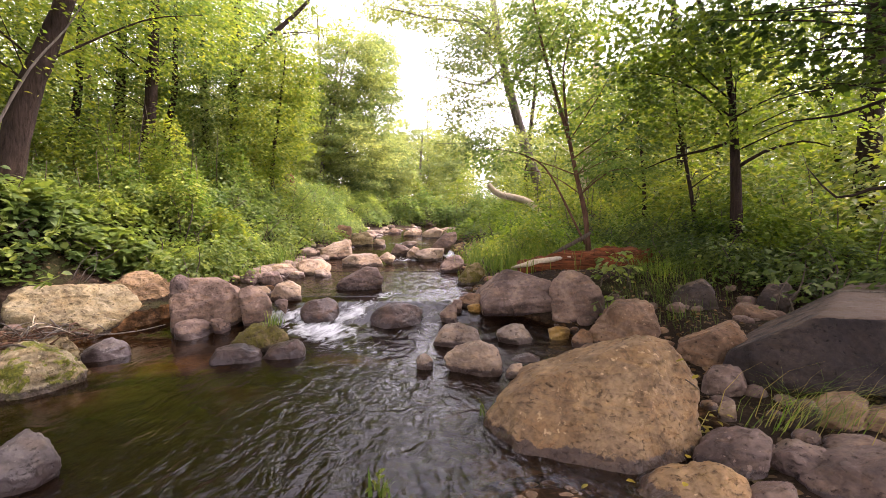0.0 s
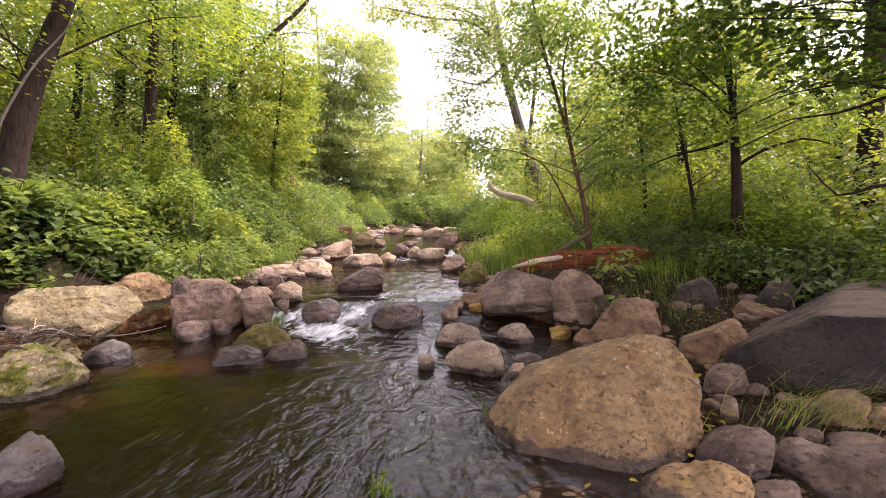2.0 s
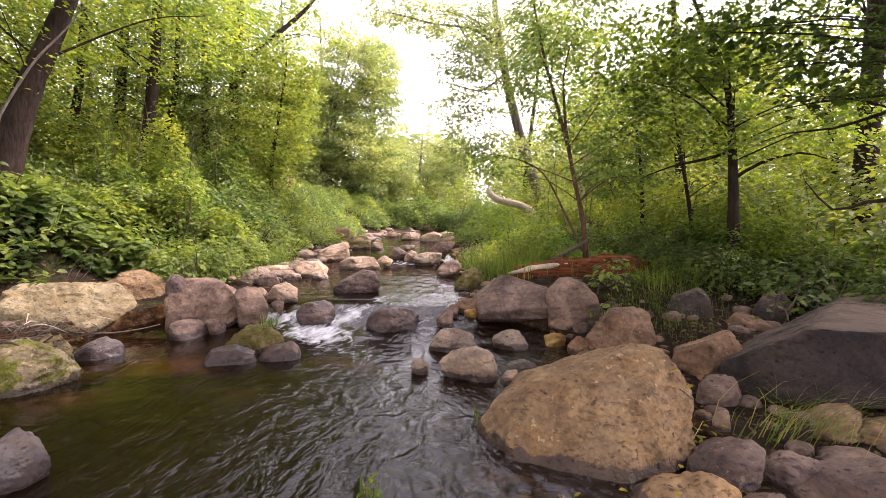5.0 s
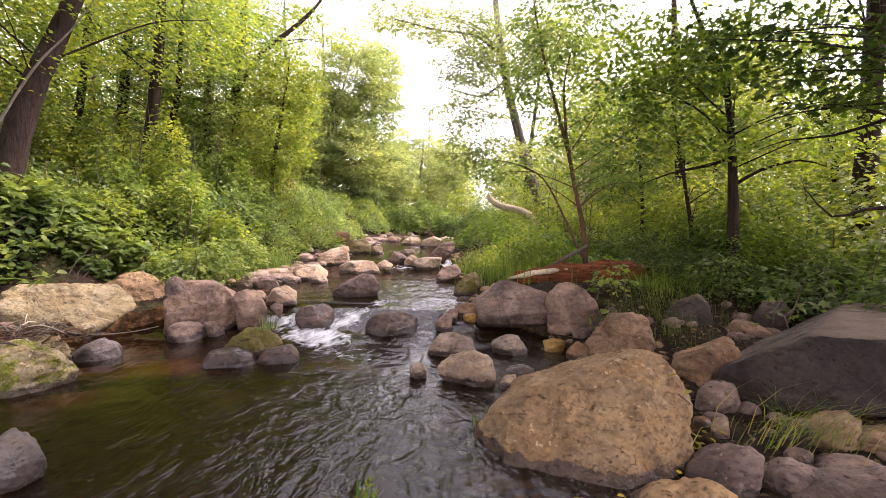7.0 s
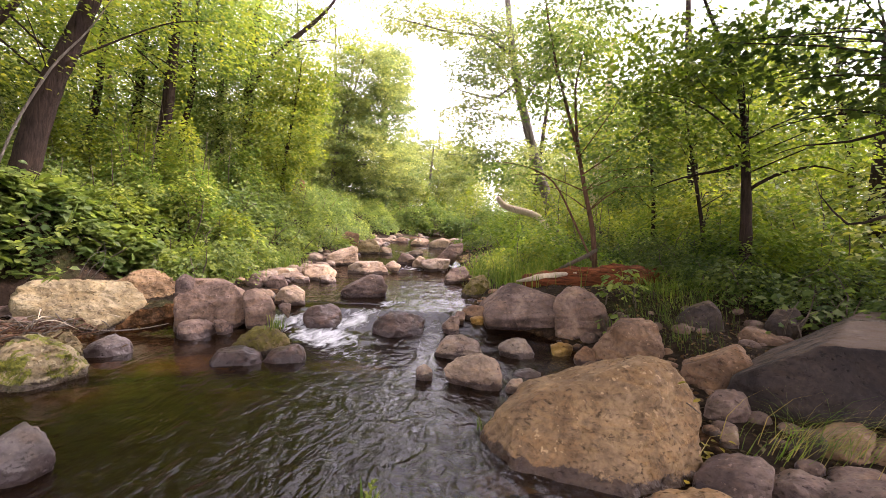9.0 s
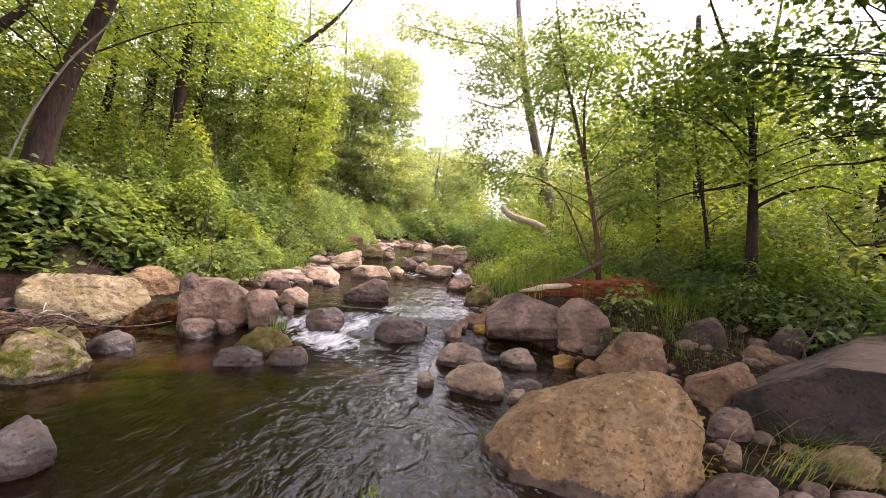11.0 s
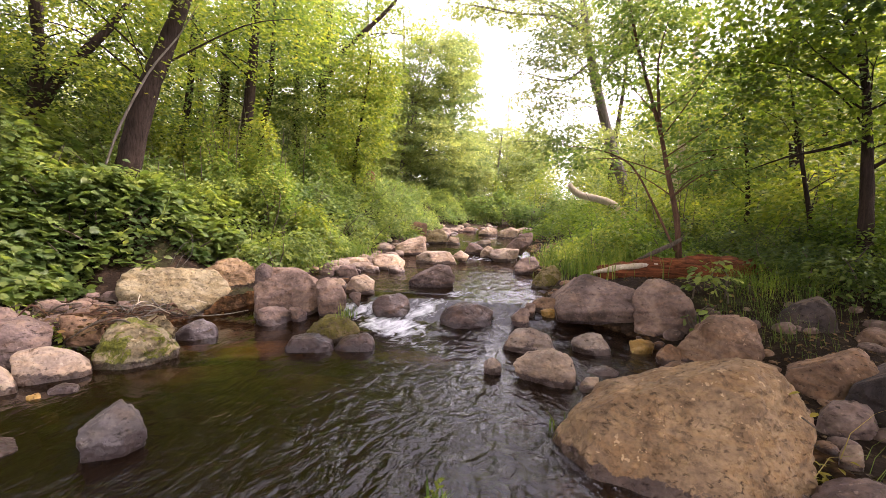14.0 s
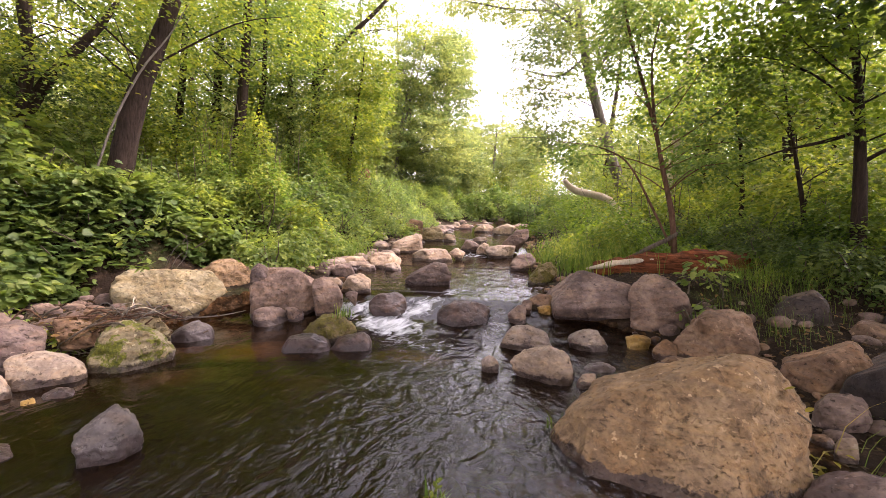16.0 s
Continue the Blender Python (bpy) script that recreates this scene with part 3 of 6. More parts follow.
def rock(name, kind, at, depth, turn, facets, slope=0):
    """A worn rock: flat facets across its face (degrees, distance), rounded through its depth."""
    rock_count[0] += 1
    r = random.Random(rock_count[0] * 7 + 3)
    ang = np.radians([f[0] for f in facets])
    off = np.maximum([f[1] for f in facets], 0.015)
    size = float(max(off.max(), depth))
    far = math.hypot(at[0], at[1])
    bm = bmesh.new()
    bmesh.ops.create_icosphere(bm, subdivisions=6 if size / far > 0.2 else 5 if size / far > 0.05 else 4, radius=1)
    co = np.array([v.co[:] for v in bm.verts])
    planes = [((math.cos(q), 0, math.sin(q)), d) for q, d in zip(ang, off)] + [((0, -math.cos(radians(slope)), math.sin(radians(slope))), depth * (0.84 if slope else 1) * math.cos(radians(slope)) - at[2] * math.sin(radians(slope))), ((0, 1, 0), depth)]
    for q, d in zip(ang, off):          # bevels between the face's rim and the front and back
        for side in (-1, 1):
            k = r.uniform(0.3, 0.9) if not slope else 0.8
            planes.append(((math.cos(q) * k, side * math.sqrt(1 - k * k), math.sin(q) * k), (d * k + depth * math.sqrt(1 - k * k)) * (r.uniform(0.66, 0.92) if not slope else 0.95)))
    if slope:          # the foot turns back at both ends
        planes += [((-0.6, -0.65, 0.47), 0.42), ((0.6, -0.65, 0.47), 0.36)]
    n = np.array([p[0] for p in planes])
    sharp = r.uniform(24, 36) if size > 0.2 else r.uniform(14, 26)
    g = np.maximum((co @ n.T) / np.array([p[1] for p in planes]), 0)
    rad = (g ** sharp).sum(1) ** (-1 / sharp)
    for k in range(0 if slope else 6 if size > 0.2 else 4):          # broken faces across the front
        d = np.array([r.uniform(-0.8, 0.8), -1.0, r.uniform(-0.3, 1.4)])
        d /= np.linalg.norm(d)
        reach = ((co * rad[:, None]) @ d).max() * r.uniform(0.7, 0.88)
        rad = (rad ** -sharp + np.maximum((co @ d) / reach, 0) ** sharp) ** (-1 / sharp)
    o = Vector((r.uniform(0, 50), r.uniform(0, 50), r.uniform(0, 50)))
    bed = Vector((r.uniform(-0.4, 0.4), r.uniform(-0.4, 0.4), 1)).normalized()
    for v, t in zip(bm.verts, rad):
        q = v.co * float(t)
        n1 = noise.fractal(q * (1.3 / size) + o, 0.8, 2.1, 5)
        n2 = noise.fractal(q * (6.5 / size) + o, 0.7, 2.2, 4)
        layer = q + o * 2 + bed * (q.dot(bed) * 2.0)
        groove = abs(noise.noise(layer * (1.7 / size)) + 0.25 * noise.noise(q * (9 / size)))
        rag = 2.2 if kind in ("moss", "mossy") else 1.0
        rag *= 0.45 if name == "flat_rock" else 1.0
        v.co = q * (1 + (0.065 if slope else 0.085 * min(rag, 1.0)) * n1 + (0.04 if slope else 0.03) * rag * n2 - (0.02 if slope else 0.06) * max(0, 1 - groove * 7))
    bm.normal_update()
    me = bpy.data.meshes.new(name)
    bm.to_mesh(me)
    bm.free()
    return laid_rock(name, kind, me, pose(*at, 0, 0, turn))


def laid_rock(name, kind, me, place):
    me.polygons.foreach_set("use_smooth", [True] * len(me.polygons))
    me.materials.append(ROCK[kind])
    ob = new(name, me)
    ob.matrix_world = place
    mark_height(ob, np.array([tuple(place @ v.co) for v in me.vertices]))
    cat = {"pebble": "pebble", "cobble": "cobble"}.get(name, "rock" if "rock" in name else "boulder")
    return tagged(ob, ROCK_LABEL[kind], cat, "stream rocks", "")


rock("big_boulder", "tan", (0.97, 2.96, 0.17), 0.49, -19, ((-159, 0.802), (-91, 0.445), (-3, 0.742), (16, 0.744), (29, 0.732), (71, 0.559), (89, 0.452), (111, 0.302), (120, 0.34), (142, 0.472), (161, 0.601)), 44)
rock("slab_boulder", "lime", (-4.52, 5.56, 0.24), 0.46, 40, ((-154, 0.6), (-90, 0.395), (-38, 0.56), (-8, 0.58), (32, 0.56), (86, 0.34), (118, 0.56), (174, 0.72)))
rock("boulder", "tan", (-4.24, 6.32, 0.19), 0.45, 35, ((-170, 0.5), (-90, 0.45), (-2, 0.46), (29, 0.44), (63, 0.45), (92, 0.475), (128, 0.5)))
rock("boulder", "mauve", (-3.36, 5.74, 0.45), 0.15, 30, ((-90, 0.286), (1, 0.152), (48, 0.211), (132, 0.217), (177, 0.141)))
rock("boulder", "mauve", (-3.05, 5.78, 0.25), 0.37, 28, ((-177, 0.435), (-90, 0.427), (-5, 0.45), (22, 0.43), (58, 0.4), (92, 0.4), (133, 0.42), (174, 0.438)))
rock("boulder", "mauve", (-2.44, 5.81, 0.27), 0.21, 23, ((-173, 0.183), (-90, 0.309), (-9, 0.2), (29, 0.186), (50, 0.207), (117, 0.298)))
rock("cobble", "mauve", (-3.00, 5.39, -0.02), 0.25, 29, ((-173, 0.226), (-90, 0.225), (-3, 0.245), (45, 0.214), (81, 0.207), (111, 0.246)))
rock("cobble", "mauve", (-2.77, 5.51, 0.06), 0.12, 27, ((-163, 0.072), (-90, 0.149), (-2, 0.116), (53, 0.103), (97, 0.15)))
rock("flat_rock", "grey", (-3.53, 4.59, -0.04), 0.24, 38, ((-177, 0.232), (-90, 0.22), (-3, 0.231), (28, 0.246), (60, 0.231), (108, 0.185), (132, 0.211)))
rock("mossy_boulder", "moss", (-3.52, 3.80, 0.07), 0.33, 44, ((-177, 0.35), (-90, 0.334), (-4, 0.349), (36, 0.28), (62, 0.25), (103, 0.28), (145, 0.3)))
rock("flat_rock", "lime", (-3.72, 4.24, 0.14), 0.18, 43, ((-167, 0.151), (-141, 0.095), (-90, 0.182), (-5, 0.194), (8, 0.182), (31, 0.164), (97, 0.171)))
rock("boulder", "grey", (-2.38, 2.42, 0.06), 0.19, 47, ((-171, 0.156), (-90, 0.205), (-3, 0.171), (26, 0.168), (44, 0.181), (118, 0.155), (127, 0.15)))
rock("flat_rock", "pale", (-3.85, 3.28, -0.01), 0.26, 51, ((-173, 0.239), (-90, 0.246), (-3, 0.262), (39, 0.243), (60, 0.211), (91, 0.246), (116, 0.289)))
rock("cobble", "pale", (-3.92, 2.92, 0.02), 0.20, 55, ((-173, 0.093), (-90, 0.163), (-3, 0.113), (29, 0.101), (95, 0.161)))
rock("flat_rock", "mauve", (-4.47, 3.44, 0.12), 0.36, 54, ((-175, 0.266), (-90, 0.275), (-8, 0.261), (52, 0.286), (99, 0.261)))
rock("cobble", "mauve", (-5.03, 3.80, 0.23), 0.17, 54, ((-179, 0.107), (-90, 0.168), (-25, 0.075), (36, 0.122), (89, 0.167)))
rock("cobble", "brown", (-4.34, 4.00, 0.18), 0.20, 49, ((-171, 0.163), (-90, 0.166), (6, 0.171), (48, 0.131), (94, 0.164)))
rock("cobble", "brown", (-4.52, 4.41, 0.21), 0.13, 47, ((-177, 0.121), (-90, 0.153), (-5, 0.119), (53, 0.137), (108, 0.138)))
rock("pebble", "pale", (-3.45, 3.04, -0.05), 0.13, 50, ((-178, 0.099), (-90, 0.09), (-3, 0.1), (18, 0.104), (80, 0.088), (106, 0.086)))
rock("pebble", "amber", (-3.52, 2.87, -0.075), 0.07, 52, ((-177, 0.042), (-90, 0.107), (-1, 0.045), (13, 0.055), (100, 0.1)))
rock("pebble", "amber", (-3.19, 2.71, -0.115), 0.08, 51, ((-168, 0.03), (-90, 0.097), (-1, 0.051), (30, 0.068), (90, 0.097)))
rock("flat_rock", "mauve", (-2.97, 2.27, -0.05), 0.21, 55, ((-175, 0.161), (-90, 0.093), (-11, 0.167), (16, 0.146), (68, 0.06), (82, 0.07), (178, 0.164)))
rock("mossy_rock", "mossy", (-2.04, 4.94, 0.00), 0.27, 23, ((-176, 0.301), (-90, 0.245), (-4, 0.302), (15, 0.3), (53, 0.268), (83, 0.235), (116, 0.246), (147, 0.276)))
rock("cobble", "wet", (-1.67, 4.66, 0.01), 0.19, 20, ((-175, 0.219), (-90, 0.152), (-5, 0.218), (12, 0.217), (50, 0.193), (102, 0.124), (127, 0.136)))
rock("cobble", "wet", (-2.12, 4.52, -0.01), 0.23, 25, ((-175, 0.247), (-90, 0.149), (-7, 0.25), (13, 0.24), (72, 0.154), (95, 0.145), (143, 0.214)))
rock("boulder", "wet", (-1.65, 5.94, 0.16), 0.21, 16, ((-163, 0.228), (-90, 0.199), (-4, 0.255), (48, 0.245), (97, 0.178), (134, 0.216)))
rock("boulder", "mauve", (-1.36, 7.15, 0.40), 0.22, 11, ((-90, 0.24), (-1, 0.378), (27, 0.37), (79, 0.264), (120, 0.148), (170, 0.329)))
rock("flat_rock", "wet", (-0.60, 5.82, 0.09), 0.24, 6, ((-176, 0.345), (-90, 0.234), (-19, 0.288), (62, 0.283), (85, 0.229), (109, 0.24), (135, 0.29)))
rock("cobble", "pale", (-2.27, 6.43, 0.34), 0.20, 19, ((-90, 0.177), (2, 0.213), (52, 0.184), (104, 0.154), (146, 0.172), (174, 0.2)))
rock("cobble", "mauve", (-2.85, 7.40, 0.36), 0.21, 21, ((-136, 0.121), (-90, 0.172), (6, 0.196), (35, 0.174), (93, 0.166), (131, 0.177)))
rock("cobble", "mauve", (-3.14, 7.23, 0.38), 0.13, 24, ((-174, 0.116), (-90, 0.195), (-8, 0.114), (46, 0.143), (129, 0.15)))
rock("pebble", "pale", (-2.70, 6.65, 0.28), 0.14, 22, ((-139, 0.038), (-90, 0.122), (5, 0.132), (46, 0.124), (94, 0.118)))
rock("pebble", "mauve", (-2.16, 5.94, 0.25), 0.09, 20, ((-139, 0.025), (-10, 0.074), (78, 0.099), (120, 0.1)))
rock("flat_rock", "pale", (-3.13, 8.66, 0.36), 0.26, 20, ((-140, 0.163), (-90, 0.15), (9, 0.254), (32, 0.229), (88, 0.147), (108, 0.166)))
rock("pebble", "pale", (-2.74, 8.33, 0.30), 0.16, 18, ((-90, 0.115), (7, 0.161), (16, 0.16), (81, 0.107), (123, 0.117), (174, 0.163)))
rock("flat_rock", "pale", (-2.54, 8.79, 0.40), 0.33, 16, ((-148, 0.254), (-90, 0.188), (-28, 0.291), (54, 0.238), (88, 0.183), (119, 0.242)))
rock("pebble", "pale", (-2.26, 8.40, 0.33), 0.15, 15, ((-170, 0.144), (-90, 0.136), (5, 0.149), (49, 0.131), (103, 0.122)))
rock("boulder", "pale", (-2.65, 11.17, 0.59), 0.34, 13, ((-90, 0.231), (9, 0.367), (24, 0.345), (101, 0.176), (118, 0.179), (171, 0.366)))
rock("boulder", "lime", (-2.40, 13.25, 0.66), 0.31, 10, ((-90, 0.285), (-12, 0.33), (39, 0.315), (101, 0.246), (161, 0.289), (172, 0.311)))
rock("cobble", "pale", (-1.86, 13.14, 0.57), 0.17, 8, ((-90, 0.189), (11, 0.178), (82, 0.172), (153, 0.179), (175, 0.189)))
rock("flat_rock", "pale", (-1.79, 10.03, 0.40), 0.35, 10, ((-175, 0.456), (-90, 0.181), (13, 0.412), (41, 0.326), (89, 0.178), (116, 0.258)))
rock("cobble", "pale", (-1.28, 10.30, 0.43), 0.17, 7, ((-130, 0.084), (-29, 0.141), (61, 0.146), (121, 0.143)))
rock("boulder", "mauve", (-1.08, 11.50, 0.49), 0.24, 5, ((-90, 0.206), (7, 0.275), (52, 0.192), (82, 0.186), (149, 0.216), (171, 0.264)))
rock("cobble", "pale", (-0.74, 11.00, 0.52), 0.14, 4, ((-90, 0.162), (-3, 0.153), (68, 0.158), (132, 0.105), (175, 0.145)))
rock("flat_rock", "pale", (-0.33, 10.83, 0.48), 0.32, 2, ((-150, 0.278), (-90, 0.166), (-12, 0.328), (88, 0.166), (102, 0.162)))
rock("boulder", "mauve", (0.01, 11.25, 0.75), 0.28, -0, ((-90, 0.287), (-34, 0.233), (8, 0.341), (103, 0.208), (135, 0.146), (171, 0.282)))
rock("boulder", "mauve", (0.18, 9.04, 0.43), 0.21, -1, ((-90, 0.214), (-46, 0.153), (24, 0.243), (97, 0.191), (146, 0.193), (174, 0.227)))
rock("cobble", "pale", (-0.36, 15.81, 0.78), 0.33, 1, ((-90, 0.221), (-32, 0.281), (69, 0.235), (114, 0.169), (171, 0.357)))
rock("cobble", "pale", (-1.11, 16.58, 0.75), 0.30, 4, ((-90, 0.189), (-6, 0.344), (80, 0.184), (118, 0.173), (171, 0.325)))
rock("cobble", "pale", (0.14, 16.83, 0.79), 0.29, -0, ((-113, 0.079), (-18, 0.266), (83, 0.178), (112, 0.171)))
rock("cobble", "mauve", (-2.00, 17.76, 0.69), 0.30, 6, ((-90, 0.209), (-3, 0.342), (78, 0.208), (121, 0.17), (171, 0.314)))
rock("flat_rock", "pale", (-0.99, 13.18, 0.57), 0.19, 4, ((-90, 0.106), (-10, 0.207), (86, 0.103), (107, 0.113), (173, 0.21)))
rock("cobble", "brown", (-2.93, 13.16, 0.91), 0.24, 13, ((-123, 0.072), (-2, 0.253), (79, 0.224), (135, 0.242)))
rock("cobble", "pale", (-2.63, 12.12, 0.61), 0.15, 12, ((-129, 0.064), (-3, 0.156), (80, 0.197), (135, 0.153)))
hewn_rock("ridge_boulder", "mauve", (1.02, 6.25, 0.24), (((-0.15, -0.62, 0.77), 0.36), ((0, -0.8, -0.6), 0.33), ((-0.68, -0.1, 0.72), 0.42), ((0.95, -0.2, 0.1), 0.5), ((0.3, 0.2, 0.93), 0.42), ((0, 0.9, 0.4), 0.36), ((-1, -0.1, 0), 0.53), ((0, 0, -1), 0.4)), 26, 9)
rock("boulder", "mauve", (1.74, 5.79, 0.28), 0.28, -17, ((-177, 0.328), (-90, 0.487), (-8, 0.328), (19, 0.352), (60, 0.394), (73, 0.42), (121, 0.497), (151, 0.431)))
rock("boulder", "brown", (2.01, 4.94, 0.18), 0.32, -22, ((-176, 0.364), (-90, 0.362), (-12, 0.329), (14, 0.376), (58, 0.414), (98, 0.33), (135, 0.288), (154, 0.299)))
rock("boulder", "mauve", (0.88, 7.03, 0.32), 0.21, -7, ((-90, 0.256), (-39, 0.137), (34, 0.265), (100, 0.228), (136, 0.177), (175, 0.231)))
rock("mossy_rock", "mossy", (0.47, 7.58, 0.44), 0.20, -4, ((-90, 0.245), (-27, 0.178), (38, 0.241), (122, 0.148), (144, 0.136), (173, 0.207)))
rock("cobble", "brown", (0.38, 6.21, 0.23), 0.13, -3, ((-167, 0.137), (-90, 0.166), (3, 0.149), (85, 0.164), (125, 0.146)))
rock("cobble", "amber", (0.42, 6.09, 0.13), 0.08, -4, ((-166, 0.064), (-90, 0.173), (-1, 0.093), (109, 0.132)))
rock("cobble", "mauve", (0.07, 5.85, 0.13), 0.10, -1, ((-165, 0.104), (-90, 0.165), (-4, 0.109), (79, 0.163), (134, 0.114)))
rock("cobble", "mauve", (0.18, 6.05, 0.20), 0.07, -2, ((-90, 0.141), (-4, 0.077), (73, 0.131), (147, 0.09), (178, 0.079)))
rock("boulder", "pale", (0.17, 5.07, 0.05), 0.21, -2, ((-175, 0.276), (-90, 0.192), (-6, 0.276), (22, 0.247), (67, 0.187), (102, 0.182), (146, 0.221)))
rock("boulder", "pale", (0.28, 4.23, 0.06), 0.21, -4, ((-144, 0.206), (-90, 0.202), (-4, 0.277), (18, 0.271), (74, 0.214), (108, 0.169), (126, 0.19)))
rock("cobble", "pale", (0.83, 5.18, 0.03), 0.16, -9, ((-159, 0.175), (-90, 0.17), (-4, 0.209), (36, 0.174), (88, 0.167), (128, 0.174)))
rock("cobble", "pale", (-0.18, 4.27, 0.01), 0.07, 2, ((-177, 0.075), (-90, 0.146), (1, 0.082), (46, 0.101), (113, 0.137)))
rock("pebble", "pale", (0.85, 4.51, -0.04), 0.13, -11, ((-176, 0.145), (-90, 0.097), (-32, 0.093), (75, 0.099), (107, 0.086)))
rock("pebble", "pale", (0.65, 4.04, -0.01), 0.06, -9, ((-178, 0.076), (-90, 0.134), (-26, 0.038), (1, 0.078), (99, 0.121), (149, 0.084)))
rock("pebble", "amber", (1.40, 5.33, -0.00), 0.12, -15, ((-169, 0.114), (-90, 0.138), (-9, 0.115), (77, 0.127), (119, 0.136)))
rock("cobble", "brown", (1.57, 4.98, 0.04), 0.11, -18, ((-178, 0.115), (-90, 0.16), (-1, 0.116), (71, 0.148), (140, 0.111)))
rock("cobble", "brown", (1.56, 4.59, 0.02), 0.15, -19, ((-176, 0.159), (-90, 0.127), (-6, 0.15), (82, 0.123), (125, 0.116)))
rock("pebble", "mauve", (1.38, 4.52, -0.01), 0.07, -17, ((-146, 0.025), (-9, 0.063), (65, 0.099), (126, 0.097)))
rock("boulder", "brown", (2.55, 4.21, 0.24), 0.26, -32, ((-90, 0.229), (-7, 0.287), (53, 0.269), (119, 0.13), (172, 0.268)))
hewn_rock("dark_boulder", "dark", (3.6, 4.0, 0.42), (((-0.36, -0.9, 0.22), 0.75), ((-0.04, 0.0, 1), 0.29), ((-0.62, -0.42, 0.66), 0.79), ((-0.394, 0.4, 0.827), 0.275), ((-0.85, -0.5, 0.1), 1.02), ((-0.62, -0.78, 0.1), 0.93), ((-0.75, 0.6, 0.25), 0.72), ((0, -0.25, -0.97), 0.47), ((1, 0, 0), 1.3), ((0, 1, 0), 0.8)), 40, 5)
rock("cobble", "mauve", (2.30, 3.59, 0.08), 0.17, -33, ((-177, 0.155), (-90, 0.187), (-21, 0.135), (19, 0.16), (57, 0.172), (107, 0.17), (150, 0.152)))
rock("cobble", "pale", (2.04, 3.13, 0.04), 0.06, -33, ((-179, 0.058), (-90, 0.152), (-1, 0.058), (8, 0.062), (108, 0.132), (171, 0.064)))
rock("boulder", "mauve", (1.71, 2.57, 0.04), 0.20, -34, ((-175, 0.194), (-90, 0.185), (-3, 0.183), (61, 0.221), (108, 0.139), (129, 0.14), (170, 0.176)))
rock("cobble", "mauve", (2.04, 2.50, 0.03), 0.17, -39, ((-177, 0.139), (-90, 0.119), (-15, 0.109), (86, 0.117), (122, 0.112)))
rock("boulder", "mauve", (2.19, 2.28, -0.02), 0.41, -45, ((-171, 0.372), (-115, 0.365), (-86, 0.265), (-1, 0.363), (83, 0.297), (110, 0.207), (130, 0.213), (146, 0.255)))
rock("boulder", "tan", (1.28, 2.23, -0.03), 0.22, -30, ((-176, 0.265), (-90, 0.229), (-12, 0.232), (16, 0.294), (72, 0.268), (104, 0.182), (117, 0.18), (136, 0.2)))
rock("cobble", "mauve", (1.66, 2.16, 0.02), 0.14, -38, ((-177, 0.12), (-90, 0.136), (-2, 0.118), (28, 0.127), (114, 0.095), (156, 0.106)))
rock("flat_rock", "mauve", (2.52, 2.65, -0.03), 0.29, -44, ((-176, 0.187), (-90, 0.134), (-3, 0.186), (73, 0.148), (99, 0.121), (130, 0.151)))
rock("cobble", "brown", (2.75, 3.04, 0.10), 0.24, -42, ((-176, 0.16), (-90, 0.138), (-26, 0.107), (59, 0.156), (107, 0.109), (136, 0.116)))
rock("cobble", "brown", (2.96, 2.93, 0.09), 0.26, -45, ((-173, 0.16), (-90, 0.127), (-3, 0.153), (31, 0.149), (111, 0.083), (147, 0.104)))
rock("cobble", "dark", (2.44, 2.95, 0.10), 0.14, -40, ((-178, 0.095), (-90, 0.139), (-26, 0.059), (32, 0.115), (105, 0.121), (153, 0.088)))
rock("boulder", "dark", (3.16, 5.59, 0.42), 0.29, -30, ((-90, 0.256), (7, 0.256), (21, 0.228), (52, 0.238), (114, 0.209), (136, 0.197), (174, 0.26)))
rock("flat_rock", "brown", (3.53, 5.04, 0.30), 0.28, -35, ((-158, 0.187), (-90, 0.159), (-11, 0.207), (67, 0.142), (85, 0.144), (150, 0.218)))
rock("boulder", "dark", (3.99, 5.34, 0.44), 0.26, -37, ((-90, 0.245), (-25, 0.147), (32, 0.22), (105, 0.208), (151, 0.164), (175, 0.184)))
rock("flat_rock", "wet", (-0.48, 2.46, -0.11), 0.25, 11, ((-169, 0.294), (-91, 0.085), (49, 0.132), (69, 0.085), (91, 0.086), (121, 0.162)))
for x, y, z, long, deep, turn, kind in SUNKEN:
    rock("sunken_rock", kind, (x, y, z), deep, turn, ((0, long), (180, long), (90, 0.06), (-90, 0.07), (62, long * 0.6), (118, long * 0.55), (25, long * 0.92), (155, long * 0.9)))


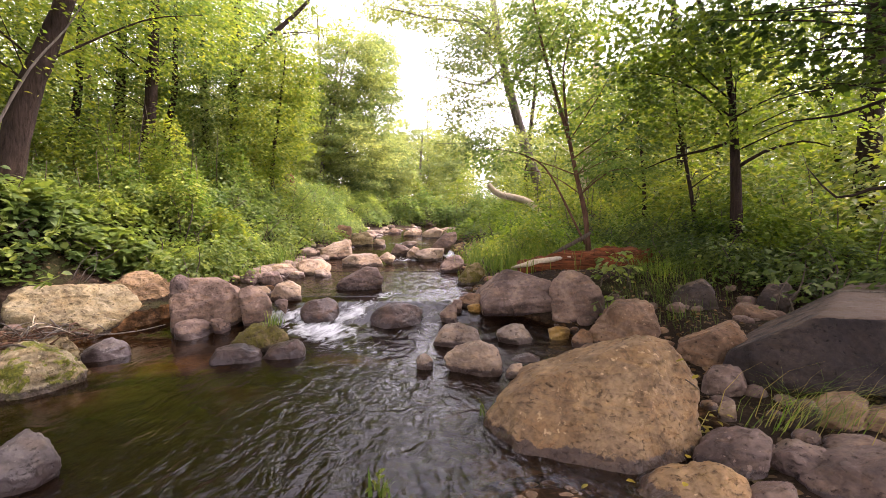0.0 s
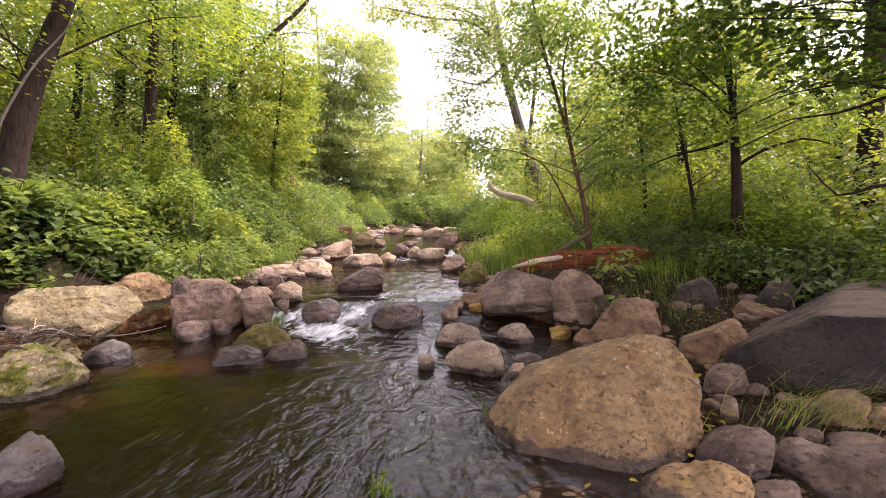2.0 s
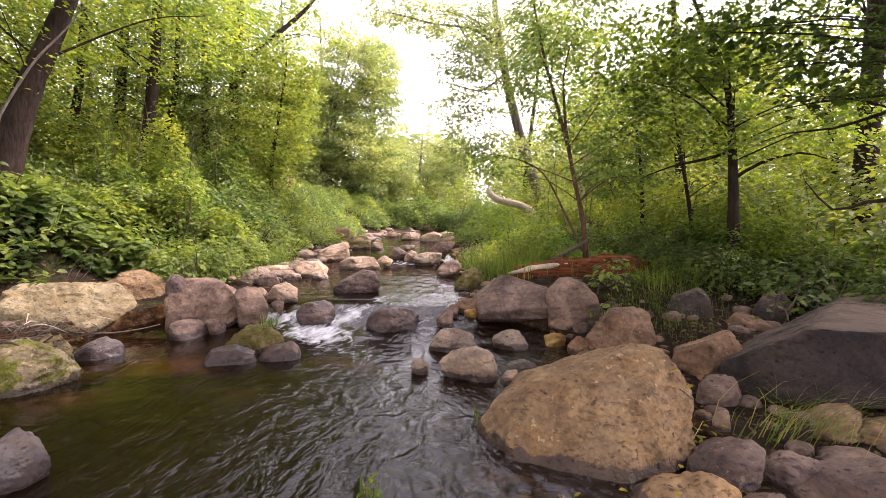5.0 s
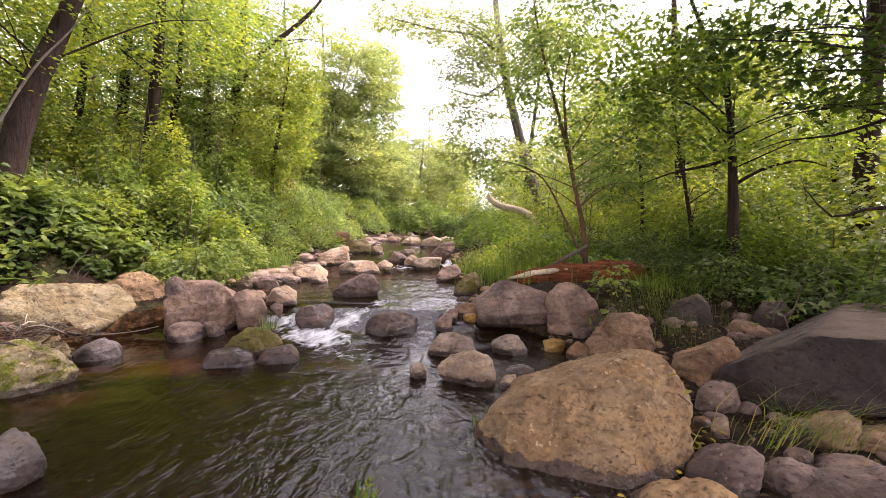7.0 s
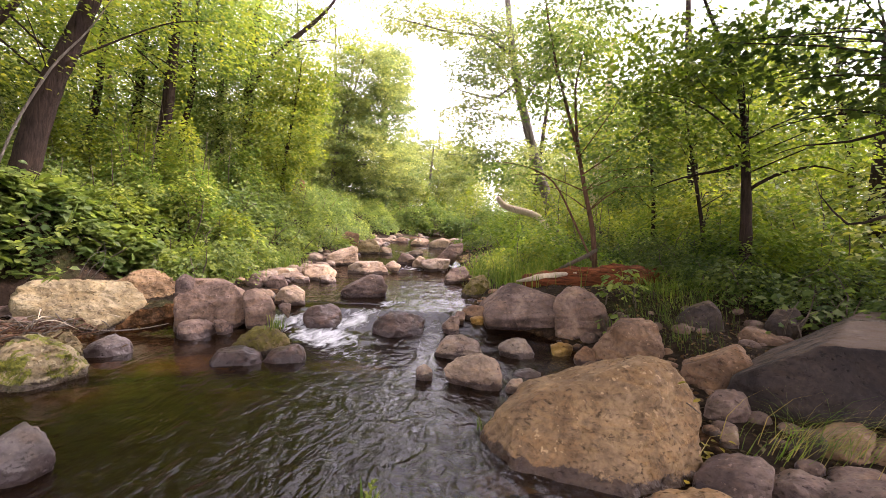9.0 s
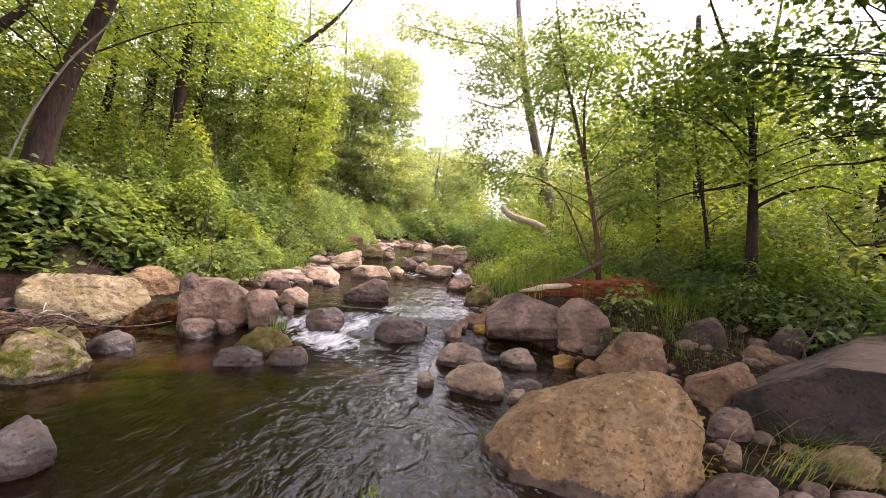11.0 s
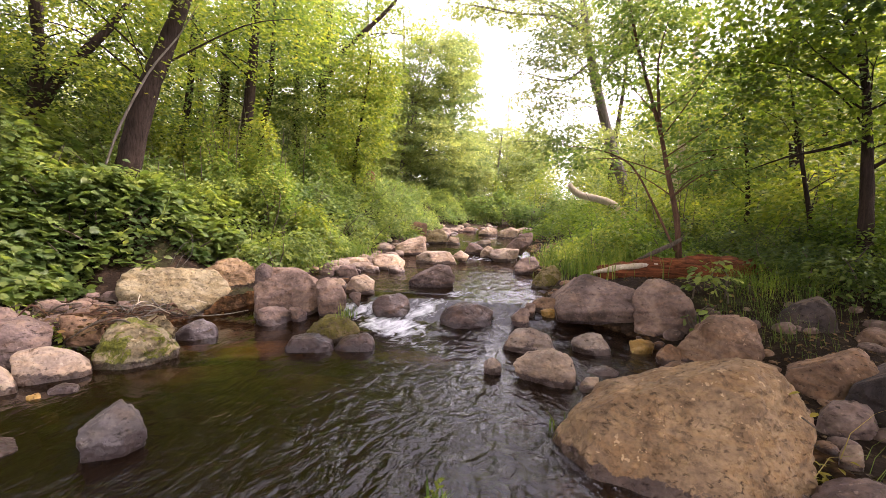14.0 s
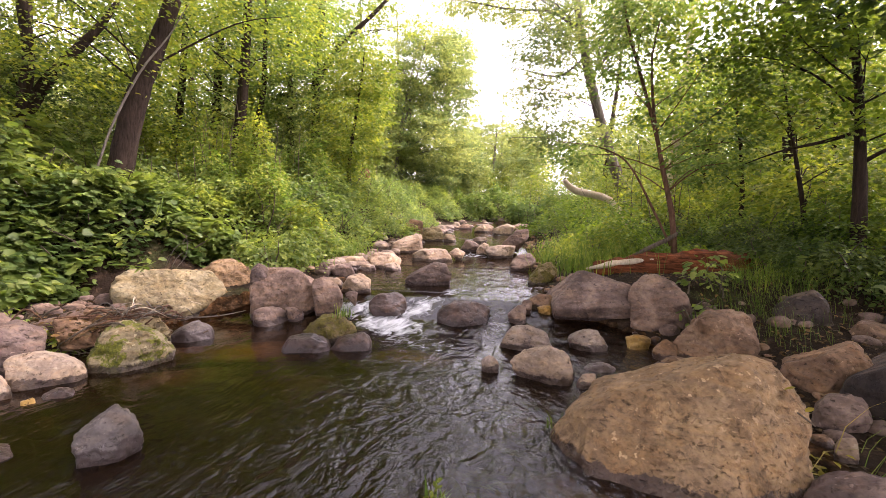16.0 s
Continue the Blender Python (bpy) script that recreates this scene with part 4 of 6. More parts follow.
# ---- loose stones of the banks and the bed ----
def scatter_stones(name, label, spots, sizes, mat, rng):
    bm = bmesh.new()
    bmesh.ops.create_icosphere(bm, subdivisions=2, radius=1)
    bv = np.array([v.co[:] for v in bm.verts])
    bf = [tuple(v.index for v in f.verts) for f in bm.faces]
    bm.free()
    V, F = [], []
    for (x, y, z), s in zip(spots, sizes):
        d1, d2 = rng.normal(size=3), rng.normal(size=3) * 2
        q = bv * (1 + 0.13 * np.sin(bv @ d1 + rng.uniform(0, 6))[:, None] + 0.07 * np.sin(bv @ d2 + rng.uniform(0, 6))[:, None] + 0.015 * rng.normal(size=(len(bv), 1)))
        q = np.sign(q) * np.abs(q) ** 0.85
        q = q * s * np.array([rng.uniform(0.8, 1.4), rng.uniform(0.7, 1.1), rng.uniform(0.4, 0.75)])
        a = rng.uniform(0, 6.28)
        q = q @ np.array([[math.cos(a), math.sin(a), 0], [-math.sin(a), math.cos(a), 0], [0, 0, 1]])
        F += [tuple(i + len(V) for i in f) for f in bf]
        V += list(q + np.array([x, y, z]))
    ob = mesh_object(name, V, F, mat)
    mark_height(ob, np.array(V))
    return tagged(ob, label, "stones", kind="stuff")


rng = np.random.default_rng(4)


def along_bank(n, y0, y1, side, spread):
    y = rng.uniform(y0, y1, n)
    e = along(LEFT_EDGE, y) - np.abs(rng.normal(0, spread, n)) + 0.15 if side < 0 else along(RIGHT_EDGE, y) + np.abs(rng.normal(0, spread, n)) - 0.15
    return np.stack([e, y, ground_height(e, y)], 1)


s = along_bank(260, 2, 18, -1, 0.5)
s = s[(s[:, 1] < 4.4) | (s[:, 1] > 6.7)]
scatter_stones("bank_stones", "small mauve and brown stones along the bank", s, rng.uniform(0.03, 0.12, len(s)), ROCK["mauve"], rng)
s = along_bank(130, 1.5, 16, 1, 0.5)
scatter_stones("bank_stones", "small brown stones along the bank", s, rng.uniform(0.03, 0.11, len(s)), ROCK["brown"], rng)
s = along_bank(90, 8, 22, -1, 0.4)
scatter_stones("bank_stones", "pale dry stones along the upper pool", s, rng.uniform(0.08, 0.22, len(s)), ROCK["pale"], rng)
by = rng.uniform(0.8, 9, 500)
bx = along(LEFT_EDGE, by) + rng.uniform(0.03, 0.97, 500) * (along(RIGHT_EDGE, by) - along(LEFT_EDGE, by))
scatter_stones("bed_stones", "brown stones on the stream bed under water", np.stack([bx, by, ground_height(bx, by)], 1), rng.uniform(0.03, 0.13, 500), BED, rng)

bar = np.stack([rng.uniform(-0.45, 0.95, 150), rng.uniform(1.75, 2.6, 150)], 1)
bar = np.column_stack([bar, ground_height(bar[:, 0], bar[:, 1]) - 0.012])
scatter_stones("bed_stones", "reddish-brown gravel under the clear shallow water", bar, rng.uniform(0.015, 0.042, 150), ROCK["bed"], rng)


# ---- trees ----
def blob_points(rng, blobs, clumps, per, spread):
    """Leaf places: clumps within ellipsoids (x, y, z, rx, ry, rz), each a loose flat spray."""
    vol = np.array([b[3] * b[4] * b[5] for b in blobs]) ** 0.8
    pick = rng.choice(len(blobs), clumps, p=vol / vol.sum())
    d = rng.normal(size=(clumps, 3))
    d /= np.linalg.norm(d, axis=1)[:, None]
    rad = rng.uniform(0.15, 1, clumps) ** 0.45
    B = np.array(blobs, float)[pick]
    cc = B[:, :3] + d * rad[:, None] * B[:, 3:]
    p = np.repeat(cc, per, 0) + rng.normal(size=(clumps * per, 3)) * np.array([1, 1, 0.3]) * spread * 0.82
    return cc, p, p - np.repeat(B[:, :3], per, 0)


def tree(name, label, stem, radii, bark, blobs, clumps, per, leaf, size, seed, spread=0.28, limbs=10, extra=(), shape=KITE, sides=10, tilt=0.6, crest=0.0):
    """A tree: tapered trunk, limbs out to its leaf sprays, and a crown of single leaves."""
    rg = np.random.default_rng(seed)
    base = Vector(stem[0])
    radii = tuple(q * 0.84 for q in radii)
    top = holder(name, base)
    if crest:
        e = Vector(stem[-1])
        stem, radii = tuple(stem) + (tuple(e + Vector((0.2, 0.3, crest))),), tuple(radii) + (radii[-1] * 0.4,)
        cc, p, out = blob_points(rg, ((e.x, e.y, e.z + crest * 0.4, 2.6, 2.4, crest * 0.7),), 9, 16, 0.5)
        leaf_cloud("upper_crown", p, rg.uniform(0.2, 0.36, len(p)), LEAF[leaf], rg, KITE, tilt, parent=top, origin=base, out=out)
    v, f = tube_data(stem, radii, sides, 0.2, 0.16, base)
    mesh_object("trunk", v, f, BARK[bark], True, top)
    for pts, rr, *skin in extra:
        v, f = tube_data(pts, rr, 7, 0.2, 0.12, base)
        mesh_object("limb", v, f, BARK[skin[0] if skin else bark], True, top)
    cc, p, out = blob_points(rg, blobs, clumps, per, spread)
    line = smooth_line(stem, radii, 0.3)
    lines = []
    for c in cc[:limbs]:
        c = Vector(c)
        below = [q for q in line if q[0].z < c.z - 0.2] or line[:1]
        q, r = below[-1 - int(rg.integers(0, max(1, len(below) // 3)))]
        m = q.lerp(c, 0.5) + Vector((rg.normal(0, 0.15), rg.normal(0, 0.15), 0.12 * (c - q).length))
        r = min(r * 0.4, 0.006 * (c - q).length + 0.005)
        lines.append(((q, m, c), (r, r * 0.6, r * 0.2)))
    for ln in lines:
        tubes("branch", [ln], BARK[bark], 5, 0.3, 0.0, top, base)
    leaf_cloud("crown", p, rg.uniform(0.65, 1.25, len(p)) * size, LEAF[leaf], rg, shape, tilt, parent=top, origin=base, out=out)
    return tagged(top, label, "tree", "forest trees")


tree("big_tree", "thick leaning dark-barked tree above the shrubs", ((-6.78, 6.80, 0.88), (-6.71, 6.86, 1.56), (-6.62, 6.95, 2.19), (-6.47, 7.10, 3.12), (-6.30, 7.25, 3.82), (-6.08, 7.44, 4.65), (-5.84, 7.64, 5.68), (-5.57, 7.84, 7.10)), (0.29, 0.26, 0.235, 0.21, 0.185, 0.16, 0.14, 0.09), "dark",
     ((-6.8, 8.6, 6.2, 3.52, 2.50, 1.90), (-7.6, 7.1, 4.4, 2.58, 2.00, 1.03), (-6.9, 10.4, 5.6, 2.47, 2.00, 1.23), (-8.0, 6.6, 3.4, 1.55, 1.50, 0.77)), 420, 44, "bright", 0.085, 1, crest=5, spread=0.35,
     extra=((((-6.72, 6.43, 1.73), (-6.64, 6.50, 2.03), (-6.49, 6.66, 2.72), (-6.27, 6.87, 3.42), (-6.12, 7.01, 3.81), (-5.86, 7.24, 4.33), (-5.62, 7.42, 4.90)), (0.016, 0.019, 0.02, 0.019, 0.017, 0.013, 0.006), "grey"),))
# Its dark leaf colour carries the shade of the wood's upper corner.
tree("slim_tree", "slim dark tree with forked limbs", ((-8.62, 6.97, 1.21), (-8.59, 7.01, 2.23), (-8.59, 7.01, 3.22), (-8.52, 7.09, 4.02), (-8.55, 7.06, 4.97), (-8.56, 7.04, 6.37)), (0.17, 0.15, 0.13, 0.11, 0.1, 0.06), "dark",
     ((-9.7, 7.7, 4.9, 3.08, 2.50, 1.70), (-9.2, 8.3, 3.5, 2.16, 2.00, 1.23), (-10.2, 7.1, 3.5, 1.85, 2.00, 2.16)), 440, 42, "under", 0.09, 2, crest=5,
     extra=((((-8.58, 7.02, 3.02), (-8.33, 7.32, 3.79), (-8.11, 7.57, 4.25), (-7.83, 7.86, 4.80), (-7.60, 8.09, 5.39)), (0.11, 0.1, 0.09, 0.07, 0.04)), (((-8.57, 7.03, 3.13), (-8.73, 6.83, 2.84), (-8.91, 6.59, 2.51), (-9.03, 6.42, 2.34)), (0.08, 0.07, 0.05, 0.03))))
tree("alder_tree", "upright alder with a dark furrowed trunk", ((-7.22, 10.95, 1.68), (-7.16, 11.00, 2.64), (-7.07, 11.05, 3.59), (-6.98, 11.11, 4.74), (-6.89, 11.17, 6.17), (-6.79, 11.23, 8.40)), (0.23, 0.2, 0.17, 0.15, 0.13, 0.07), "dark",
     ((-7.7, 12.2, 6.8, 2.87, 2.50, 2.15), (-6.7, 12.8, 5.1, 1.43, 1.50, 1.25), (-8.4, 11.7, 4.5, 1.61, 1.50, 1.08)), 300, 44, "dull", 0.095, 3, crest=5)
tree("alder_tree", "slender alder deeper in the wood", ((-9.01, 10.85, 1.94), (-8.94, 10.92, 2.98), (-8.85, 10.99, 3.58), (-8.74, 11.08, 4.48), (-8.66, 11.14, 5.66), (-8.55, 11.23, 7.96)), (0.14, 0.13, 0.12, 0.1, 0.09, 0.04), "dark",
     ((-9.5, 12.1, 6.4, 2.69, 2.50, 2.11), (-10.2, 11.6, 4.0, 1.53, 2.00, 1.15)), 240, 42, "bright", 0.1, 4, crest=5)
tree("alder_tree", "thin alder with a crooked trunk", ((-7.67, 12.45, 2.06), (-7.60, 12.49, 3.05), (-7.52, 12.54, 3.87), (-7.36, 12.64, 4.70), (-7.30, 12.67, 5.84), (-7.18, 12.74, 8.38)), (0.12, 0.11, 0.1, 0.09, 0.08, 0.04), "dark",
     ((-7.7, 13.9, 6.6, 2.38, 2.00, 2.18), (-7.9, 13.3, 3.8, 1.15, 1.20, 0.77)), 240, 42, "alder", 0.1, 5, crest=5)
tree("alder_tree", "tall alder with leaves drooping over the bank", ((-9.30, 13.17, 1.53), (-9.31, 13.16, 3.30), (-9.25, 13.20, 4.70), (-9.16, 13.26, 6.08), (-9.07, 13.32, 7.62), (-8.96, 13.40, 10.14)), (0.2, 0.18, 0.16, 0.14, 0.12, 0.06), "dark",
     ((-9.6, 14.5, 8.0, 3.47, 2.50, 2.39), (-7.4, 15.8, 8.0, 2.60, 2.50, 2.17)), 260, 42, "dull", 0.105, 6, crest=5)
tree("alder_tree", "tall alder carrying a dark arching limb", ((-7.10, 15.45, 2.01), (-7.05, 15.47, 3.72), (-7.04, 15.47, 5.59), (-6.94, 15.52, 7.25), (-6.72, 15.61, 9.28), (-6.58, 15.67, 11.45)), (0.22, 0.2, 0.17, 0.15, 0.12, 0.07), "dark",
     ((-6.8, 15.6, 4.7, 2.34, 2.50, 1.70), (-5.6, 15.0, 5.6, 1.20, 2.00, 1.40), (-4.4, 16.4, 8.7, 1.28, 2.00, 1.28), (-6.9, 16.6, 9.0, 2.71, 2.00, 1.35)), 300, 42, "bright", 0.105, 7, crest=5,
     extra=((((-6.81, 15.03, 5.65), (-6.12, 15.32, 6.91), (-5.36, 15.61, 7.74), (-4.65, 15.83, 8.51), (-4.01, 16.00, 9.48)), (0.11, 0.1, 0.08, 0.06, 0.03)),))
tree("alder_tree", "straight alder beside the upper pool", ((-7.83, 15.09, 1.82), (-7.81, 15.10, 3.30), (-7.81, 15.10, 5.13), (-7.79, 15.11, 7.28), (-7.74, 15.13, 10.08)), (0.16, 0.14, 0.12, 0.1, 0.05), "dark",
     ((-7.9, 15.0, 6.5, 2.34, 2.50, 2.56), (-8.7, 14.6, 4.1, 1.70, 2.00, 1.28)), 260, 40, "dull", 0.11, 8, crest=5)
tree("young_tree", "young tree with drooping bright green foliage", ((-5.41, 13.99, 1.10), (-5.30, 14.03, 2.49), (-5.10, 14.11, 4.21), (-4.92, 14.17, 5.41), (-4.81, 14.21, 6.43)), (0.08, 0.07, 0.06, 0.04, 0.02), "dark",
     ((-5.1, 13.6, 3.8, 1.18, 1.50, 1.09), (-4.8, 14.2, 5.6, 0.85, 1.50, 1.13), (-5.2, 13.0, 2.9, 0.88, 1.00, 0.53)), 240, 40, "bright", 0.11, 9)
# Haze over the far trees is put into their pale leaf colour.
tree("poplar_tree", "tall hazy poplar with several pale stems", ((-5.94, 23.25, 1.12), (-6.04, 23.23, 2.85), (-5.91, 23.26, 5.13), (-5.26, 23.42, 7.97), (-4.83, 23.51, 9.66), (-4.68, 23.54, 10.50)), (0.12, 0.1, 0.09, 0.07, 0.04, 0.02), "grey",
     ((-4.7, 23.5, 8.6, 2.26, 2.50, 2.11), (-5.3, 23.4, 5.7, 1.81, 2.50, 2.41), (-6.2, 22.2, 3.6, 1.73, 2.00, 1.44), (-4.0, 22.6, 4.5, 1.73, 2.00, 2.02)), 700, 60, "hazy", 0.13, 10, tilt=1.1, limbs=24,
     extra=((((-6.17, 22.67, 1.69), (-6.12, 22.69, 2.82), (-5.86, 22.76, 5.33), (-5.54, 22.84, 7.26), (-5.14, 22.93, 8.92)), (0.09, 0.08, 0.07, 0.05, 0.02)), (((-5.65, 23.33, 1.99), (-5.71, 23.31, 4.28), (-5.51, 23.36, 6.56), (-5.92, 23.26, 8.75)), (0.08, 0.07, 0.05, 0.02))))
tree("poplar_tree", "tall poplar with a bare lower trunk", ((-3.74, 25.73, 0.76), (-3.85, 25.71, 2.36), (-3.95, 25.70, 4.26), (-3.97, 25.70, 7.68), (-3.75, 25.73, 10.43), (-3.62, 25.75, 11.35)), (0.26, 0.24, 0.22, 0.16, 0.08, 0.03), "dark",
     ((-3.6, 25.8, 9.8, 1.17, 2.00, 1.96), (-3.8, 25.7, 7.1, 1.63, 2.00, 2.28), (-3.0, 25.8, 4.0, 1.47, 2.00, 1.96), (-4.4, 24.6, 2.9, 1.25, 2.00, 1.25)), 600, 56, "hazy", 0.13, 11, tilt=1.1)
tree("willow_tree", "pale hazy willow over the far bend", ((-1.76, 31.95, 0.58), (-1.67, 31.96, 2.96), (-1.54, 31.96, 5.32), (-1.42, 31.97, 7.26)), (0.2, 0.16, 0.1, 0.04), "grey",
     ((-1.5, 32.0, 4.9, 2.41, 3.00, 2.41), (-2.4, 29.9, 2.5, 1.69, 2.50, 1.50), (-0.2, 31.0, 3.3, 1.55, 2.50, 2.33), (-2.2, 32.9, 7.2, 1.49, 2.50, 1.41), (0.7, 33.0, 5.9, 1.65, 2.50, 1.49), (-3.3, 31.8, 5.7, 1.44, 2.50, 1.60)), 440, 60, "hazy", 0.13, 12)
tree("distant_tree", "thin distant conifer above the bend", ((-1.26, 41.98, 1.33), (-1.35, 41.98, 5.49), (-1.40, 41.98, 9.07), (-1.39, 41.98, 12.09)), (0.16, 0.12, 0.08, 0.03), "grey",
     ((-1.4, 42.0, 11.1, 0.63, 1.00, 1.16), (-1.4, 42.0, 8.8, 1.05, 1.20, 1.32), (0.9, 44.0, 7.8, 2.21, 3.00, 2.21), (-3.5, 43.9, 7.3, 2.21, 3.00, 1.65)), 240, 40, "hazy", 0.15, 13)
tree("leaning_tree", "leaning grey tree with a sparse grey-green crown", ((3.67, 14.54, 0.53), (3.43, 14.60, 1.35), (3.12, 14.67, 2.35), (2.66, 14.76, 3.62), (2.29, 14.82, 4.89), (1.97, 14.87, 6.14), (1.69, 14.90, 7.55), (1.47, 14.93, 9.28), (1.35, 14.94, 10.98)), (0.24, 0.22, 0.2, 0.18, 0.17, 0.15, 0.13, 0.1, 0.05), "grey",
     ((1.1, 14.0, 5.7, 1.32, 1.50, 1.40), (2.4, 14.8, 7.2, 1.69, 2.00, 1.13), (3.2, 13.6, 7.0, 1.23, 2.00, 1.05), (0.7, 13.0, 3.7, 0.98, 1.20, 0.65), (-0.1, 15.0, 7.9, 2.26, 1.50, 0.41), (-1.2, 15.0, 8.0, 1.50, 1.50, 0.34), (-1.7, 14.9, 8.1, 1.13, 1.50, 0.26), (0.7, 15.0, 7.6, 1.50, 1.50, 0.41), (0.4, 14.4, 4.9, 0.8, 1.0, 0.6), (0.6, 14.3, 6.3, 0.9, 1.0, 0.7), (1.6, 13.4, 3.4, 1.35, 1.20, 0.68)), 820, 26, "hazy", 0.105, 14, spread=0.24, limbs=22, tilt=0.9,
     extra=((((1.81, 14.89, 6.93), (0.92, 14.97, 7.54), (-0.43, 14.99, 7.72), (-1.51, 14.92, 7.94), (-2.56, 14.78, 8.05)), (0.045, 0.04, 0.03, 0.022, 0.008)), (((1.97, 14.87, 6.14), (1.21, 14.95, 5.63), (0.29, 15.00, 5.82), (-0.26, 15.00, 5.96)), (0.05, 0.035, 0.02, 0.008))))
tree("sapling", "two-stemmed sapling with red bark at its foot", ((2.62, 8.09, 0.78), (2.55, 8.11, 1.47), (2.39, 8.16, 2.17), (2.26, 8.20, 2.78), (2.03, 8.25, 3.58), (1.80, 8.31, 4.39), (1.62, 8.34, 5.18), (1.46, 8.37, 6.06)), (0.064, 0.054, 0.047, 0.042, 0.035, 0.028, 0.021, 0.01), "sapling",
     ((2.8, 8.1, 3.3, 0.97, 1.00, 0.75), (1.8, 8.4, 4.2, 0.75, 1.00, 0.75), (2.2, 8.3, 5.1, 0.97, 1.00, 0.65), (1.2, 8.5, 2.5, 0.75, 0.60, 0.22), (3.2, 8.4, 2.4, 0.79, 1.00, 0.45)), 330, 26, "dull", 0.085, 15, spread=0.2, limbs=16, tilt=0.8,
     extra=((((2.55, 8.06, 0.94), (2.25, 8.15, 1.57), (1.95, 8.22, 2.16), (1.70, 8.28, 2.44), (1.25, 8.36, 2.62), (0.69, 8.42, 2.69)), (0.022, 0.02, 0.017, 0.014, 0.01, 0.004)), (((2.26, 8.20, 2.78), (2.18, 8.22, 3.38), (2.14, 8.23, 4.07), (2.24, 8.20, 4.64)), (0.03, 0.025, 0.018, 0.008))))
tree("maple_tree", "dark upright maple with a bending upper stem", ((4.60, 7.03, 0.68), (4.57, 7.05, 1.47), (4.54, 7.07, 2.17), (4.50, 7.09, 2.69), (4.46, 7.12, 3.21), (4.38, 7.17, 3.73), (4.21, 7.27, 4.28), (4.01, 7.38, 4.84), (3.74, 7.52, 5.68)), (0.115, 0.1, 0.085, 0.07, 0.058, 0.052, 0.046, 0.038, 0.018), "dark",
     ((3.6, 7.1, 4.1, 1.30, 1.20, 0.60), (4.4, 6.7, 4.1, 1.20, 1.20, 0.60), (3.8, 7.7, 3.5, 1.08, 1.00, 0.54), (5.1, 6.9, 3.0, 1.19, 1.20, 0.65), (3.1, 7.6, 4.4, 0.82, 1.00, 0.62)), 300, 26, "shade", 0.07, 16, spread=0.24, limbs=18, shape=MAPLE, tilt=0.8,
     extra=((((4.51, 7.09, 2.61), (4.19, 7.28, 2.50), (3.77, 7.51, 2.40), (3.39, 7.68, 2.23)), (0.03, 0.025, 0.015, 0.006)), (((4.53, 7.08, 2.17), (4.82, 6.88, 2.41), (5.19, 6.61, 2.53), (5.43, 6.41, 2.42)), (0.03, 0.025, 0.015, 0.006))))
tree("thin_tree", "thin dark understorey tree", ((4.70, 10.50, 0.67), (4.66, 10.51, 1.98), (4.57, 10.55, 3.02), (4.44, 10.61, 3.92), (4.35, 10.65, 5.07)), (0.06, 0.055, 0.045, 0.035, 0.015), "dark",
     ((4.4, 10.6, 3.9, 1.59, 1.50, 0.87), (4.8, 10.5, 2.5, 1.15, 1.20, 0.58)), 120, 26, "bright", 0.11, 17)
tree("thin_tree", "thin dark sapling among the undergrowth", ((4.53, 8.01, 0.76), (4.45, 8.05, 1.57), (4.34, 8.11, 2.27), (4.22, 8.18, 2.97), (4.09, 8.24, 3.78)), (0.045, 0.04, 0.035, 0.025, 0.01), "dark",
     ((4.4, 8.4, 3.3, 0.95, 1.00, 0.60), (5.1, 8.6, 2.1, 0.88, 1.00, 0.50)), 150, 26, "bright", 0.1, 18)
tree("broken_tree", "stout dark trunk behind the saplings", ((6.71, 12.29, 0.53), (6.62, 12.34, 1.76), (6.51, 12.39, 2.83), (6.37, 12.47, 4.20), (6.26, 12.52, 5.70), (6.13, 12.59, 7.77)), (0.2, 0.18, 0.17, 0.15, 0.13, 0.08), "dark",
     ((6.2, 12.6, 5.7, 2.63, 2.00, 1.58), (7.0, 12.1, 3.8, 2.46, 2.00, 1.05)), 120, 30, "bright", 0.13, 19)
tree("pale_tree", "pale slanting trunk in the sunlit wood", ((5.31, 17.20, 0.35), (5.35, 17.19, 2.29), (5.43, 17.16, 3.97), (5.57, 17.12, 6.02), (5.70, 17.07, 8.43)), (0.22, 0.2, 0.18, 0.15, 0.1), "pale",
     ((5.7, 17.1, 6.8, 2.93, 2.50, 2.03), (6.5, 16.8, 4.7, 2.71, 2.50, 1.58), (4.4, 17.4, 4.2, 1.81, 2.50, 1.35)), 150, 30, "bright", 0.14, 20, crest=0)
